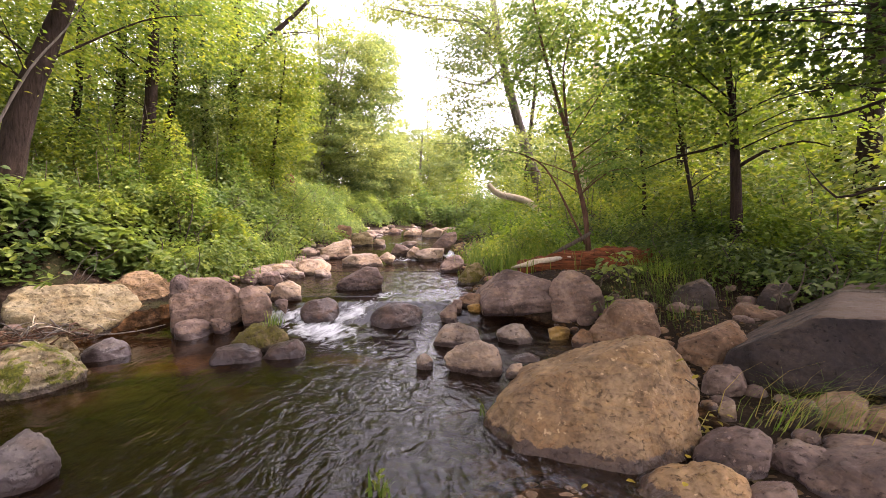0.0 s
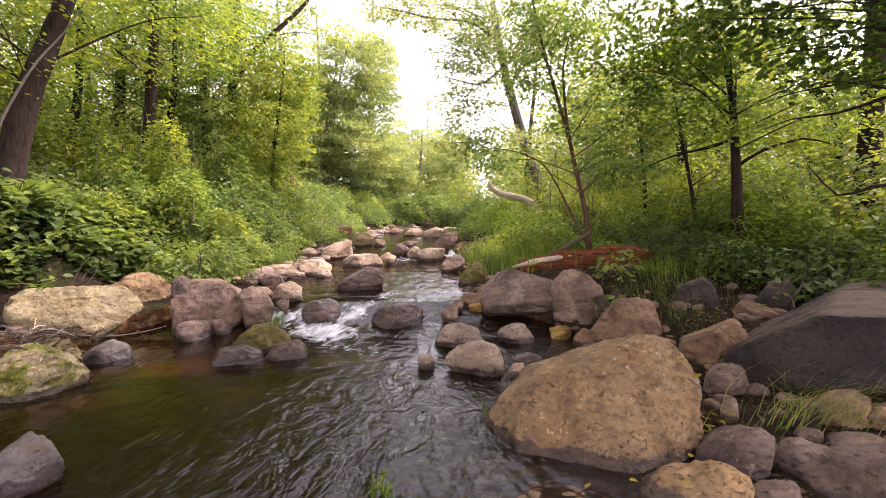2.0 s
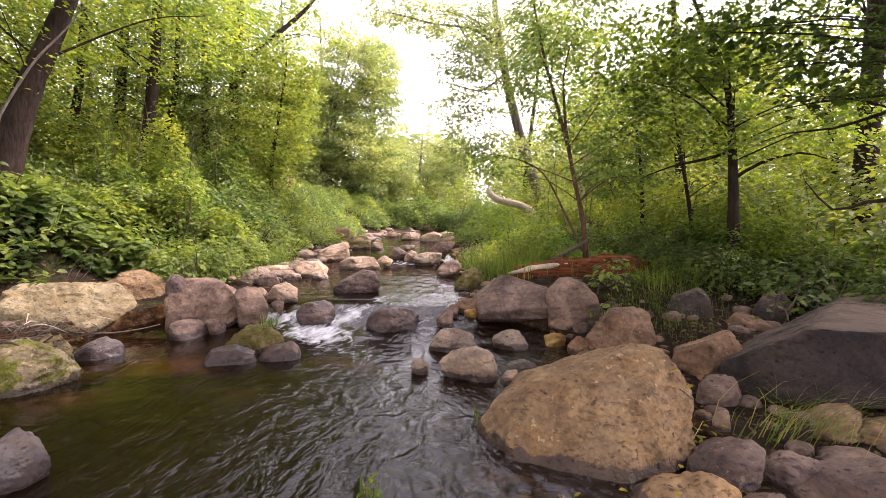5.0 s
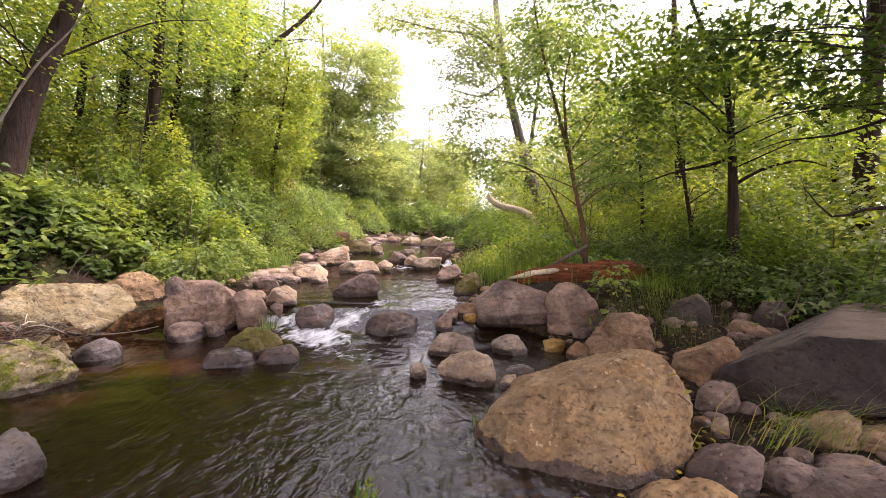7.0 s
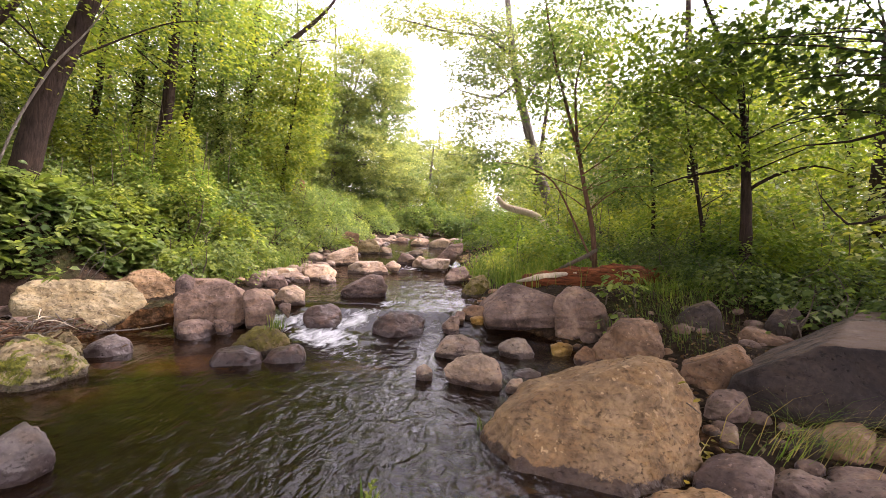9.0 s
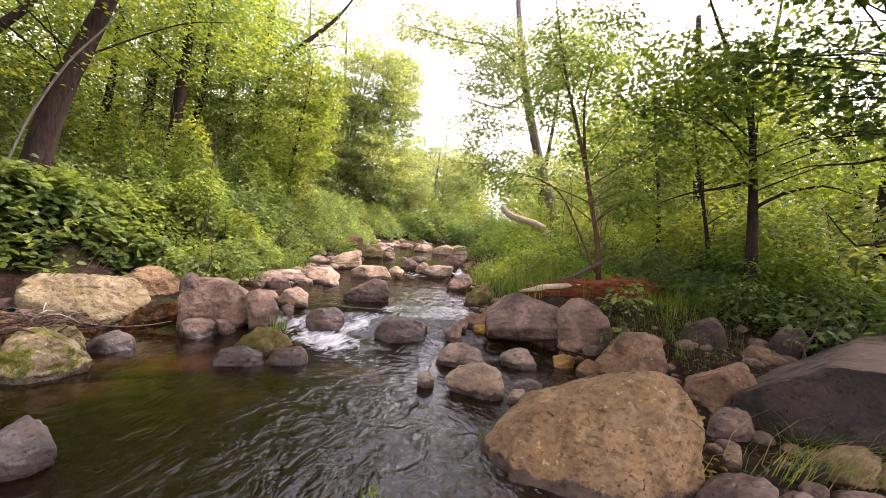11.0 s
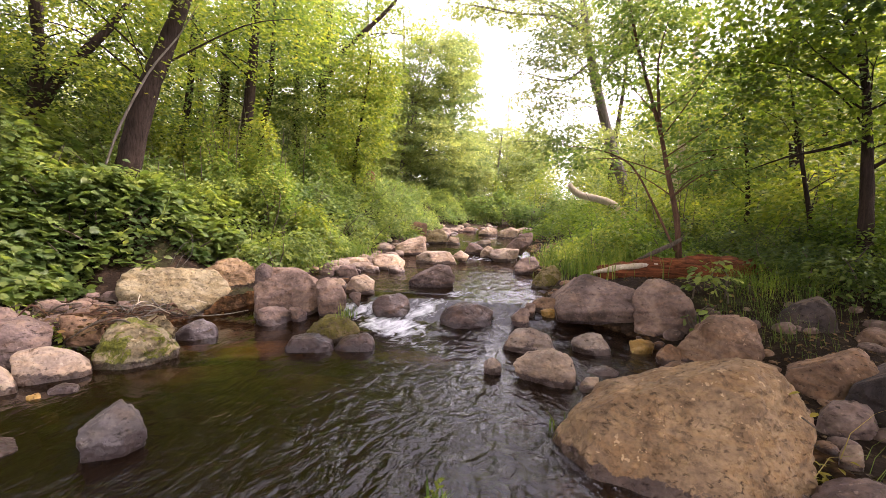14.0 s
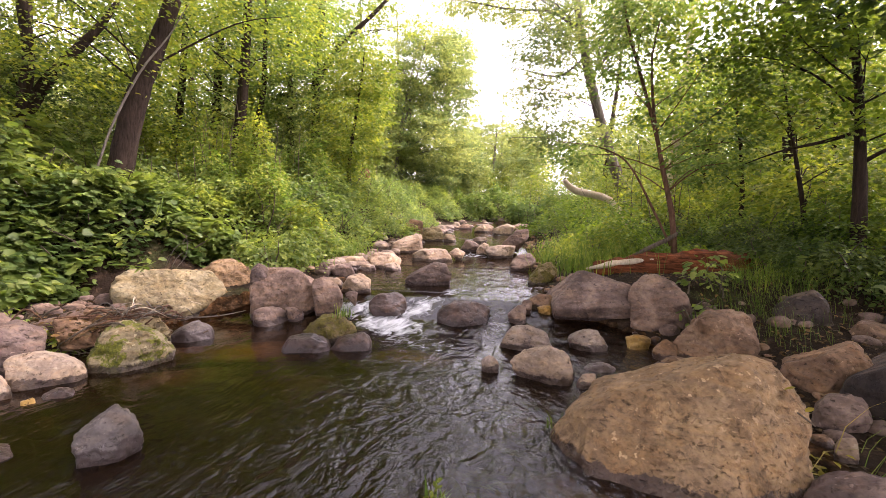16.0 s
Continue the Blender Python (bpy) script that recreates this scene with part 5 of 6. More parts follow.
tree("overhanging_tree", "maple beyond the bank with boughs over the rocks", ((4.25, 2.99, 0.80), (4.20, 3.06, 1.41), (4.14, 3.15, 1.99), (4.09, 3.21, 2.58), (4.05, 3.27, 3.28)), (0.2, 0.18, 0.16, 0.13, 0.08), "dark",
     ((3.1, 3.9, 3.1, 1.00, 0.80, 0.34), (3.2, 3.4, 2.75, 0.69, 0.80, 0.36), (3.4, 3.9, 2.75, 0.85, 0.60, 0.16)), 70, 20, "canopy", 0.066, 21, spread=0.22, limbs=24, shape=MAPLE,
     extra=((((3.96, 3.05, 2.52), (3.72, 3.34, 2.51), (3.46, 3.61, 2.38), (3.25, 3.80, 2.30), (3.02, 3.99, 2.29), (2.85, 4.1, 2.22)), (0.024, 0.02, 0.015, 0.01, 0.006, 0.003)),
            (((4.03, 3.13, 2.48), (3.80, 3.40, 2.54), (3.53, 3.68, 2.54), (3.30, 3.88, 2.55), (3.07, 4.07, 2.53), (2.87, 4.21, 2.46)), (0.018, 0.015, 0.011, 0.008, 0.005, 0.002)),
            (((3.63, 3.58, 1.71), (3.49, 3.71, 1.69), (3.34, 3.85, 1.63), (3.19, 3.98, 1.88)), (0.02, 0.015, 0.01, 0.004))))
# Added trees, mostly out of view, whose boughs block sun and sky light.
for i, (x, y, blobs) in enumerate(((-9.5, 1.2, ((-4.0, 5.2, 9.6, 2.6, 2.4, 1.1), (-9.0, 1.0, 9.5, 3, 3, 2))), (-9.8, 4.6, ((-4.6, 4.6, 9.4, 2.8, 2.0, 1.2), (-9.5, 3.6, 9.5, 2.6, 2.0, 2))), (-7.0, -3.0, ((-4.8, -1.0, 8.8, 3.0, 2.8, 1.6), (-2.4, 1.6, 8.8, 3.0, 2.4, 1.2))), (3.6, -3.0, ((2.4, -1.2, 8.4, 3.0, 2.4, 1.4), (1.8, 1.7, 8.6, 2.6, 2.0, 1.1))), (-1.5, -5.0, ((-1.4, -3.6, 8.4, 3.0, 2.4, 1.4),)), (8.0, 8.6, ((6.3, 7.7, 6.8, 1.9, 1.6, 0.9),)), (6.6, 1.2, ((3.2, 3.6, 7.4, 2.9, 2.4, 1.2),)), (7.0, 4.6, ((3.8, 6.3, 8.0, 2.8, 2.0, 1.1), (2.8, 8.2, 9.0, 1.8, 1.3, 0.8), (7.8, 5.4, 8.0, 3.2, 2.0, 1.1))))):
    g = float(ground_height(x, y)) - 0.05
    c = blobs[0]
    tree("added_shade_tree", "broad-crowned tree added to shade the bank and rocks", ((x, y, g), (x, y, g + 3.5), (x * 0.85 + c[0] * 0.15, y * 0.85 + c[1] * 0.15, g + 6.5), (c[0], c[1], c[2] + 0.5)), (0.24, 0.2, 0.15, 0.05), "dark",
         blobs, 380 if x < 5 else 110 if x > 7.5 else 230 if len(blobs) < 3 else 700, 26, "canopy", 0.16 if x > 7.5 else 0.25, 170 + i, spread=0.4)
# the wood behind, left and right; the last five, out of view, are added to block light
for i, (x, y, r, hh, kind) in enumerate(((-13, 9, 0.15, 10, "alder"), (-16, 13, 0.2, 12, "alder"), (-13, 17, 0.16, 12, "bright"), (-18, 20, 0.2, 13, "alder"), (-12, 23, 0.16, 13, "alder"), (-9, 26, 0.15, 12, "bright"),
                                         (-15, 29, 0.2, 14, "alder"), (-8.5, 33, 0.2, 13, "alder"), (-22, 12, 0.2, 12, "bright"), (-19, 5, 0.2, 12, "alder"),                                          (6.2, 17, 0.12, 6.5, "bright"), (9, 15, 0.12, 6.5, "bright"), (11, 19, 0.14, 8, "bright"), (7.5, 21.5, 0.14, 7.5, "bright"), (12.5, 24, 0.15, 9, "bright"), (10, 11.5, 0.12, 6, "bright"), (12, 9, 0.16, 9, "bright"), (15, 14, 0.2, 11, "bright"), (14, 22, 0.2, 13, "alder"), (5, 28, 0.2, 12, "bright"),
                                         (18, 8, 0.2, 11, "alder"), (10, 31, 0.2, 14, "alder"), (-8, -2, 0.2, 11, "alder"), (-6, -7, 0.2, 12, "alder"), (5.5, -3, 0.2, 11, "alder"), (9, 2, 0.2, 11, "alder"), (1.5, -9, 0.2, 12, "alder"))):
    g = float(ground_height(x, y)) - 0.05
    lean = random.uniform(-0.8, 0.8)
    tree("wood_tree", "slim tree in the wood behind", ((x, y, g), (x + lean * 0.3, y, g + hh * 0.35), (x + lean, y + 0.3, g + hh * 0.7), (x + lean * 1.2, y, g + hh)), (r, r * 0.85, r * 0.6, r * 0.2), "dark",
         ((x + lean, y, g + hh * 0.75, 2.4, 2.4, hh * 0.28), (x, y - 0.5, g + hh * 0.4, 2.2, 2.0, hh * 0.2)) if x < 0 else ((x + lean, y, g + hh * 0.62, 2.5, 2.3, hh * 0.36),), 130 if x < 0 else 210, 32, kind, 0.135, 100 + i, spread=0.4)


# ---- fallen wood ----
def fallen_log():
    line = ((1.32, 7.79, 0.49), (1.71, 7.71, 0.58), (2.25, 7.57, 0.65), (2.80, 7.39, 0.73), (3.44, 7.56, 0.73))
    base = Vector(line[0])
    top = holder("fallen_log", base)
    v, f = tube_data(line, (0.14, 0.19, 0.21, 0.2, 0.17), 22, 0.04, 0.35, base)
    v = [Vector((q.x, q.y, q.z)) + Vector((0, 0, 0.03 * noise.noise(Vector((q.x * 2, q.y * 14, q.z * 26))))) for q in v]
    mesh_object("trunk", v, f, BARK["log"], True, top)
    tubes("splinter", [(((1.17, 7.66, 0.56), (1.50, 7.60, 0.65), (1.90, 7.51, 0.73), (2.12, 7.45, 0.77)), (0.02, 0.05, 0.045, 0.015))], BARK["pale"], 8, 0.05, 0.3, top, base)
    tubes("splinter", [(((2.04, 7.48, 0.51), (2.55, 7.32, 0.62), (3.10, 7.10, 0.69)), (0.02, 0.035, 0.015))], BARK["log"], 7, 0.05, 0.3, top, base)
    tagged(top, "rotten red-brown fallen log split along its grain", "log")


fallen_log()


def branch(name, label, pts, radii, bark, category="branch"):
    v, f = tube_data(pts, radii, 8, 0.06, 0.15)
    return tagged(mesh_object(name, v, f, BARK[bark]), label, category)


branch("dead_branch", "dark broken branch leaning on the fallen log", ((1.81, 7.79, 0.73), (2.10, 7.72, 0.91), (2.39, 7.64, 1.09), (2.49, 7.60, 1.17)), (0.02, 0.035, 0.035, 0.025), "twig")
branch("bent_dead_trunk", "pale bent dead trunk lying among the leaves", ((1.39, 13.93, 2.38), (1.52, 13.92, 2.20), (1.70, 13.90, 2.08), (1.95, 13.86, 2.00), (2.31, 13.81, 1.93), (2.64, 13.75, 1.80), (2.88, 13.70, 1.55), (3.14, 13.64, 1.07)), (0.07, 0.09, 0.1, 0.105, 0.105, 0.1, 0.09, 0.08), "pale", "dead tree")
branch("bleached_stump", "bleached upright driftwood stump on the far bank", ((-3.51, 12.00, 0.79), (-3.47, 12.01, 0.64), (-3.39, 12.03, 0.49), (-3.31, 12.05, 0.36)), (0.04, 0.08, 0.1, 0.07), "pale", "driftwood")
branch("red_stump", "broken reddish stump among the shrubs", ((-5.44, 16.11, 2.04), (-5.46, 16.10, 2.53), (-5.40, 16.12, 2.93)), (0.25, 0.22, 0.12), "red", "stump")
branch("driftwood_stick", "long pale curved driftwood stick over the water", ((-3.78, 4.27, 0.48), (-3.72, 4.32, 0.37), (-3.62, 4.47, 0.28), (-3.47, 4.65, 0.23), (-3.35, 4.92, 0.20), (-3.29, 5.25, 0.18)), (0.006, 0.008, 0.008, 0.008, 0.006, 0.003), "grey", "stick")
heap = np.random.default_rng(31)
for i in range(34):
    c = Vector((-3.86, 4.26, 0.38)) + Vector((heap.normal(0, 0.22), heap.normal(0, 0.16), heap.normal(-0.03, 0.03)))
    a, L = heap.uniform(0, 3.14), heap.uniform(0.06, 0.2)
    d = Vector((math.cos(a) * L, math.sin(a) * L, heap.normal(0, 0.1) * L * 2))
    branch("twig", "dry brown twig in the driftwood heap", (c - d, c + Vector((0, 0, heap.normal(0.03, 0.04))), c + d), (0.004, 0.006, 0.002), "pale" if i % 6 == 0 else "grey" if i % 2 else "sapling", "twig")
for pts in (((-3.77, 4.54, 0.82), (-3.72, 4.58, 0.96), (-3.66, 4.62, 1.05), (-3.59, 4.68, 1.06)), ((-3.69, 4.60, 0.79), (-3.62, 4.66, 0.91), (-3.60, 4.67, 1.04), (-3.61, 4.67, 1.16)), ((-3.73, 4.57, 0.78), (-3.69, 4.61, 0.90), (-3.63, 4.65, 0.96))):
    branch("dry_stem", "thin dry stem standing behind the slab", pts, (0.004, 0.004, 0.003, 0.0015)[:len(pts)], "grey", "twig")
for i in range(30):
    c = Vector((-4.05, 4.2, 0.3)) + Vector((heap.normal(0, 0.3), heap.normal(0, 0.2), heap.normal(0, 0.03)))
    a, L = heap.normal(0.6, 0.7), heap.uniform(0.12, 0.32)
    d = Vector((math.cos(a) * L, math.sin(a) * L, heap.normal(0, 0.06)))
    branch("driftwood_stick", "brown weathered stick in the driftwood heap", (c - d, c + Vector((0, 0, heap.normal(0.03, 0.03))), c + d), (0.007, 0.011, 0.005), "sapling" if i % 3 else "twig", "stick")
branch("fallen_twig", "short grey twig lying on the boulder", ((1.325, 2.4, 0.592), (1.357, 2.388, 0.57), (1.387, 2.37, 0.545)), (0.004, 0.005, 0.003), "twig", "twig")
branch("fallen_branch", "thin pale branch lying on the bank", ((3.70, 4.20, 0.76), (3.81, 4.10, 0.78), (4.02, 3.90, 0.8)), (0.006, 0.009, 0.005), "grey", "branch")


# ---- shrubs and undergrowth ----
def shrub(name, label, cx, cy, rx, ry, tall, n, leaf, size, seed, shape=OVAL, stems=6, category="shrub", lift=0.0, tilt=0.45):
    """A leafy bush: arching stems and leaves on its outer shell."""
    rg = np.random.default_rng(seed)
    base = Vector((cx, cy, float(ground_height(cx, cy))))
    top = holder(name, base)
    lines, tips = [], []
    for k in range(stems):
        a, q = rg.uniform(0, 6.28), math.sqrt(rg.uniform(0, 1))
        x, y = cx + rx * q * math.cos(a), cy + ry * q * math.sin(a)
        z = float(ground_height(x, y))
        hgt = tall * math.sqrt(max(0.1, 1 - 0.7 * q * q)) * rg.uniform(0.75, 1.15)
        tip = Vector((x + rg.normal(0, min(0.25, rx * 0.4)), y + rg.normal(0, min(0.25, ry * 0.4)), z + hgt))
        lines.append(((Vector((x, y, z - 0.05)), Vector((x, y, z)).lerp(tip, 0.6) + Vector((rg.normal(0, 0.08), rg.normal(0, 0.08), 0)), tip), (0.014, 0.01, 0.004)))
        tips.append(tip)
    for ln in lines:
        tubes("stem", [ln], BARK["twig"], 4, 0.4, 0.0, top, base)
    a, q = rg.uniform(0, 6.28, n), np.sqrt(rg.uniform(0, 1, n))
    x, y = cx + rx * q * np.cos(a), cy + ry * q * np.sin(a)
    shell = tall * np.sqrt(np.maximum(0.08, 1 - 0.75 * q * q)) * np.clip(0.8 + 0.95 * fbm(x * 3.0, y * 3.0, seed), 0.2, 1.8)
    z = ground_height(x, y) + lift + shell * rg.uniform(0.04, 1, n) ** 0.5
    p = np.stack([x, y, z], 1) + rg.normal(0, 0.05, (n, 3))
    leaf_cloud("foliage", p, rg.uniform(0.6, 1.25, n) * size, LEAF[leaf], rg, shape, tilt, parent=top, origin=base, out=np.stack([x - cx, y - cy], 1))
    return tagged(top, label, category, "undergrowth")


# berry bushes crowding the steep bank
def bank_row(side, y0, y1, step, off, wide, tall, leaves, leaf, size, seed, name, label, shape=OVAL, jitter=0.3):
    rg = np.random.default_rng(seed)
    y, i = y0, 0
    while y < y1:
        e = float(along(LEFT_EDGE, y)) - off if side < 0 else float(along(RIGHT_EDGE, y)) + off
        k = rg.uniform(0.8, 1.25)
        shrub(name, label, e + rg.normal(0, jitter), y + rg.normal(0, 0.15), wide * k, wide * k * 0.9, tall * rg.uniform(0.75, 1.25), int(leaves * k), leaf, size * rg.uniform(0.9, 1.1), seed * 50 + i, shape if y < 12 else KITE, 5)
        y += step * (1 + 0.035 * max(0, y - 6))
        i += 1


# Pale leaves paint daylight onto the slope behind the trunks.
bank_row(-1, 0, 32, 3.4, 13.5, 2.6, 2.6, 1900, "hazy", 0.2, 16, "sunlit_shrub", "tall shrub on the wooded slope", KITE)
THIMBLE = "dense thimbleberry bush with broad pale-green leaves"
bank_row(-1, 7.0, 24, 0.85, 1.35, 0.7, 0.55, 1500, "berry", 0.085, 1, "berry_bush", THIMBLE)
bank_row(-1, 7.6, 24, 0.95, 2.5, 0.9, 0.85, 1900, "berry", 0.1, 2, "berry_bush", THIMBLE)
bank_row(-1, 6.4, 25, 1.2, 3.7, 1.1, 1.1, 2200, "berry", 0.105, 3, "berry_bush", THIMBLE)
bank_row(-1, 2.0, 26, 1.6, 4.9, 1.3, 1.35, 2200, "berry", 0.115, 4, "berry_bush", THIMBLE)
# The paled leaf stands in for light reaching these two back rows.
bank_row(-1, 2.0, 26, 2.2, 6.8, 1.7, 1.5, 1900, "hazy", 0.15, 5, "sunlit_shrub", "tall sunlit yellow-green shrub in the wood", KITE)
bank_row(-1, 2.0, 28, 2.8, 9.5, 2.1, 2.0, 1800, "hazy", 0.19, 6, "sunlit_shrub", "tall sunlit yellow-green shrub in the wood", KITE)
for i, (x, y, rx, ry, tall, n) in enumerate(((-6.6, 6.9, 0.6, 0.5, 0.5, 900), (-6.1, 5.5, 0.5, 0.5, 0.5, 900), (-5.75, 7.15, 0.45, 0.3, 0.45, 700), (-5.0, 7.25, 0.45, 0.3, 0.4, 700), (-6.05, 6.45, 0.35, 0.35, 0.4, 480), (-6.1, 4.4, 0.6, 0.7, 0.55, 1300), (-6.3, 3.4, 0.7, 0.7, 0.6, 1300), (-6.9, 5.4, 0.8, 0.7, 0.85, 2200), (-7.0, 4.0, 0.8, 0.8, 0.8, 2000), (-7.4, 2.6, 0.9, 0.8, 0.75, 2000),
                                             (-7.9, 6.2, 0.9, 0.9, 1.0, 2200), (-8.3, 4.6, 1.0, 0.9, 1.0, 2200))):
    shrub("berry_bush", THIMBLE, x, y, rx, ry, tall, int(n * 0.8), "berry", 0.13, 220 + i, BROAD, 6, "shrub", 0.12, 0.38)
# Dark leaves paint the shaded recess of the cut bank.
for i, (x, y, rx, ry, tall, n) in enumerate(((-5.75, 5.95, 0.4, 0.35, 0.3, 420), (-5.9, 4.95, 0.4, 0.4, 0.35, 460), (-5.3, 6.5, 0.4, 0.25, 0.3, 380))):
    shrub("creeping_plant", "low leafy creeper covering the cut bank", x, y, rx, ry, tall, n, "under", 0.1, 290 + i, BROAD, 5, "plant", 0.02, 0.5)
for i, (x, y, rx, ry, tall, n) in enumerate(((-5.6, 6.7, 0.5, 0.35, 0.35, 520), (-6.2, 5.9, 0.5, 0.45, 0.4, 620), (-6.35, 4.9, 0.5, 0.5, 0.45, 620), (-4.9, 7.1, 0.4, 0.25, 0.3, 380))):
    shrub("berry_bush", "thimbleberry bush hanging over the dark cut bank", x, y, rx, ry, tall, n, "berry", 0.12, 260 + i, BROAD, 6, "shrub", 0.32, 0.38)
# Every second one has the paled leaf, painting light into the wood.
for i, (x, y, rx, ry, tall, n) in enumerate(((-7.6, 9.4, 0.8, 0.7, 2.8, 2400), (-8.8, 8.8, 0.8, 0.7, 2.6, 2200), (-9.9, 9.6, 0.9, 0.8, 2.8, 2200), (-11.2, 8.6, 1.0, 0.9, 3.0, 2200), (-11.4, 11.6, 1.0, 0.9, 3.2, 2200), (-8.4, 13.0, 0.9, 0.9, 3.2, 2200), (-10.0, 13.2, 1.0, 0.9, 3.4, 2200), (-6.6, 13.2, 0.9, 0.8, 2.8, 2200), (-7.2, 17.5, 1.2, 1.0, 3.2, 2200))):
    shrub("young_tree", "leafy young tree in the sunlit wood", x, y, rx, ry, tall, n, "hazy" if i % 2 else "bright", 0.1, 270 + i, OVAL, 6, "young tree", 0.0, 0.9)
for i, (x, y, rx, ry, tall, n) in enumerate(((-6.2, 8.8, 0.5, 0.5, 2.3, 2600), (-5.7, 9.7, 0.5, 0.5, 1.9, 2400), (-5.0, 8.6, 0.45, 0.45, 1.3, 1800), (-6.6, 10.0, 0.6, 0.6, 2.5, 2400), (-5.6, 11.5, 0.7, 0.7, 2.0, 3200), (-4.2, 9.0, 0.4, 0.5, 0.8, 1800), (-7.0, 11.0, 0.8, 0.8, 2.4, 3000), (-5.6, 14.0, 0.9, 0.9, 1.9, 2800))):
    shrub("young_shrub", "bright yellow-green leafy shrub on the bank", x, y, rx, ry, tall, n, "bright" if i % 2 else "grass", 0.085, 240 + i, OVAL)
# undergrowth of the flat bank
LOW = "low shaded leafy undergrowth on the flat bank"
# Row two's darker leaf paints shade; rows three and four paint lit patches.
bank_row(1, 8.4, 11, 0.8, 2.2, 0.7, 0.45, 1500, "shade", 0.078, 7, "undergrowth", LOW)
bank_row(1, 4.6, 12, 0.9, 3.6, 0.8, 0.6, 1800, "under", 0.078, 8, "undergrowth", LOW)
bank_row(1, 3.6, 13, 1.0, 4.4, 0.9, 0.75, 1900, "shade", 0.078, 9, "undergrowth", LOW)
bank_row(1, 3.0, 14, 1.2, 5.6, 1.1, 1.0, 2100, "shade", 0.078, 10, "undergrowth", LOW)
bank_row(1, 8.6, 22, 1.1, 1.3, 0.7, 0.8, 1600, "shade", 0.085, 11, "undergrowth", LOW)
SUNNY = "tall sunlit yellow-green shrub in the wood"
bank_row(1, 11, 24, 1.5, 3.0, 1.1, 1.9, 2600, "bright", 0.1, 12, "sunlit_shrub", SUNNY, KITE)
bank_row(1, 6.5, 24, 1.8, 7.2, 1.4, 2.2, 1900, "bright", 0.14, 13, "sunlit_shrub", SUNNY, KITE)
bank_row(1, 5, 26, 2.4, 10, 1.8, 2.8, 1700, "bright", 0.18, 14, "sunlit_shrub", SUNNY, KITE)
bank_row(1, 10, 26, 2.2, 5.2, 1.4, 2.2, 2200, "bright", 0.125, 15, "sunlit_shrub", SUNNY, KITE)
for i, (x, y, rx, ry, tall, n) in enumerate(((1.2, 27, 1.8, 1.6, 2.8, 3000), (-2.0, 29, 1.8, 1.6, 2.6, 3000), (0.0, 33, 2.5, 1.6, 3.4, 3400), (3.0, 31, 2, 1.6, 3.2, 3000))):
    shrub("sunlit_shrub", SUNNY, x, y, rx, ry, tall, n, "bright", 0.16, 340 + i, KITE)


def far_woods():
    """The wooded slopes far behind, one leaf mass, plus an added ring behind the camera."""
    rg = np.random.default_rng(77)
    P = []
    for k in range(120):
        side = -1 if k % 2 else 1
        y = rg.uniform(28, 70)
        x = (rg.uniform(-48, -5.5 - 0.05 * y) if side < 0 else rg.uniform(4.5 + 0.12 * y, 48))
        g = float(ground_height(x, y))
        hh = rg.uniform(8, 15)
        n = 420
        d = rg.normal(size=(n, 3))
        d /= np.linalg.norm(d, axis=1)[:, None]
        P.append(np.array([x, y, g + hh * 0.5]) + d * (rg.uniform(0, 1, n) ** 0.5)[:, None] * np.array([2.6, 2.4, hh * 0.52]) * (0.8 + 0.35 * np.sin(d[:, :1] * 7 + k) * np.cos(d[:, 2:] * 6)))
    for k in range(34):
        y = rg.uniform(36, 62)
        x = rg.uniform(-6, 13)
        hh = rg.uniform(0.13, 0.19) * y
        n = 640
        d = rg.normal(size=(n, 3))
        d /= np.linalg.norm(d, axis=1)[:, None]
        P.append(np.array([x, y, float(ground_height(x, y)) + hh * 0.45]) + d * (rg.uniform(0, 1, n) ** 0.5)[:, None] * np.array([2.0, 2.0, hh * 0.5]))
    for k in range(150):          # filling the wood at both sides
        if k % 5 < 3:
            a, q = radians(rg.uniform(13, 80)), rg.uniform(19, 38)
            x, y = -q * math.sin(a), q * math.cos(a)
        else:
            y = rg.uniform(25, 48)
            x = y * rg.uniform(0.22, 0.85)
        hh = rg.uniform(5, 11)
        n = 640
        d = rg.normal(size=(n, 3))
        d /= np.linalg.norm(d, axis=1)[:, None]
        P.append(np.array([x, y, float(ground_height(x, y)) + hh * 0.42]) + d * (rg.uniform(0, 1, n) ** 0.5)[:, None] * np.array([2.6, 2.2, hh * 0.5]))
    # Unseen ring of leaves behind the camera, added to block low skylight.
    for k in range(46):
        a = rg.uniform(0.05, 0.95) * math.pi
        q = rg.uniform(11, 22)
        x, y = q * math.cos(a) * 1.1, -q * math.sin(a) + 1
        hh = rg.uniform(7, 13)
        n = 800
        d = rg.normal(size=(n, 3))
        d /= np.linalg.norm(d, axis=1)[:, None]
        P.append(np.array([x, y, hh * 0.45]) + d * (rg.uniform(0, 1, n) ** 0.5)[:, None] * np.array([2.4, 2.4, hh * 0.52]))
    P = np.concatenate(P)
    return tagged(leaf_cloud("far_woods", P, rg.uniform(0.7, 1.3, len(P)) * np.clip(0.0092 * np.hypot(P[:, 0], P[:, 1]), 0.14, 0.4), LEAF["hazy"], rg), "hazy green wooded slopes far behind the stream, and an added unseen ring", "woods", kind="stuff")


far_woods()
for i, (x, y, tall) in enumerate(((-1.9, 22.6, 1.3), (-0.6, 23.2, 1.9), (0.7, 23.6, 2.2), (2.0, 23.0, 2.2), (3.4, 23.6, 2.4))):
    shrub("bend_shrub", "dark green shrub closing the stream's bend", x, y, 1.0, 0.8, tall, 2200, "dull", 0.14, 400 + i, KITE)
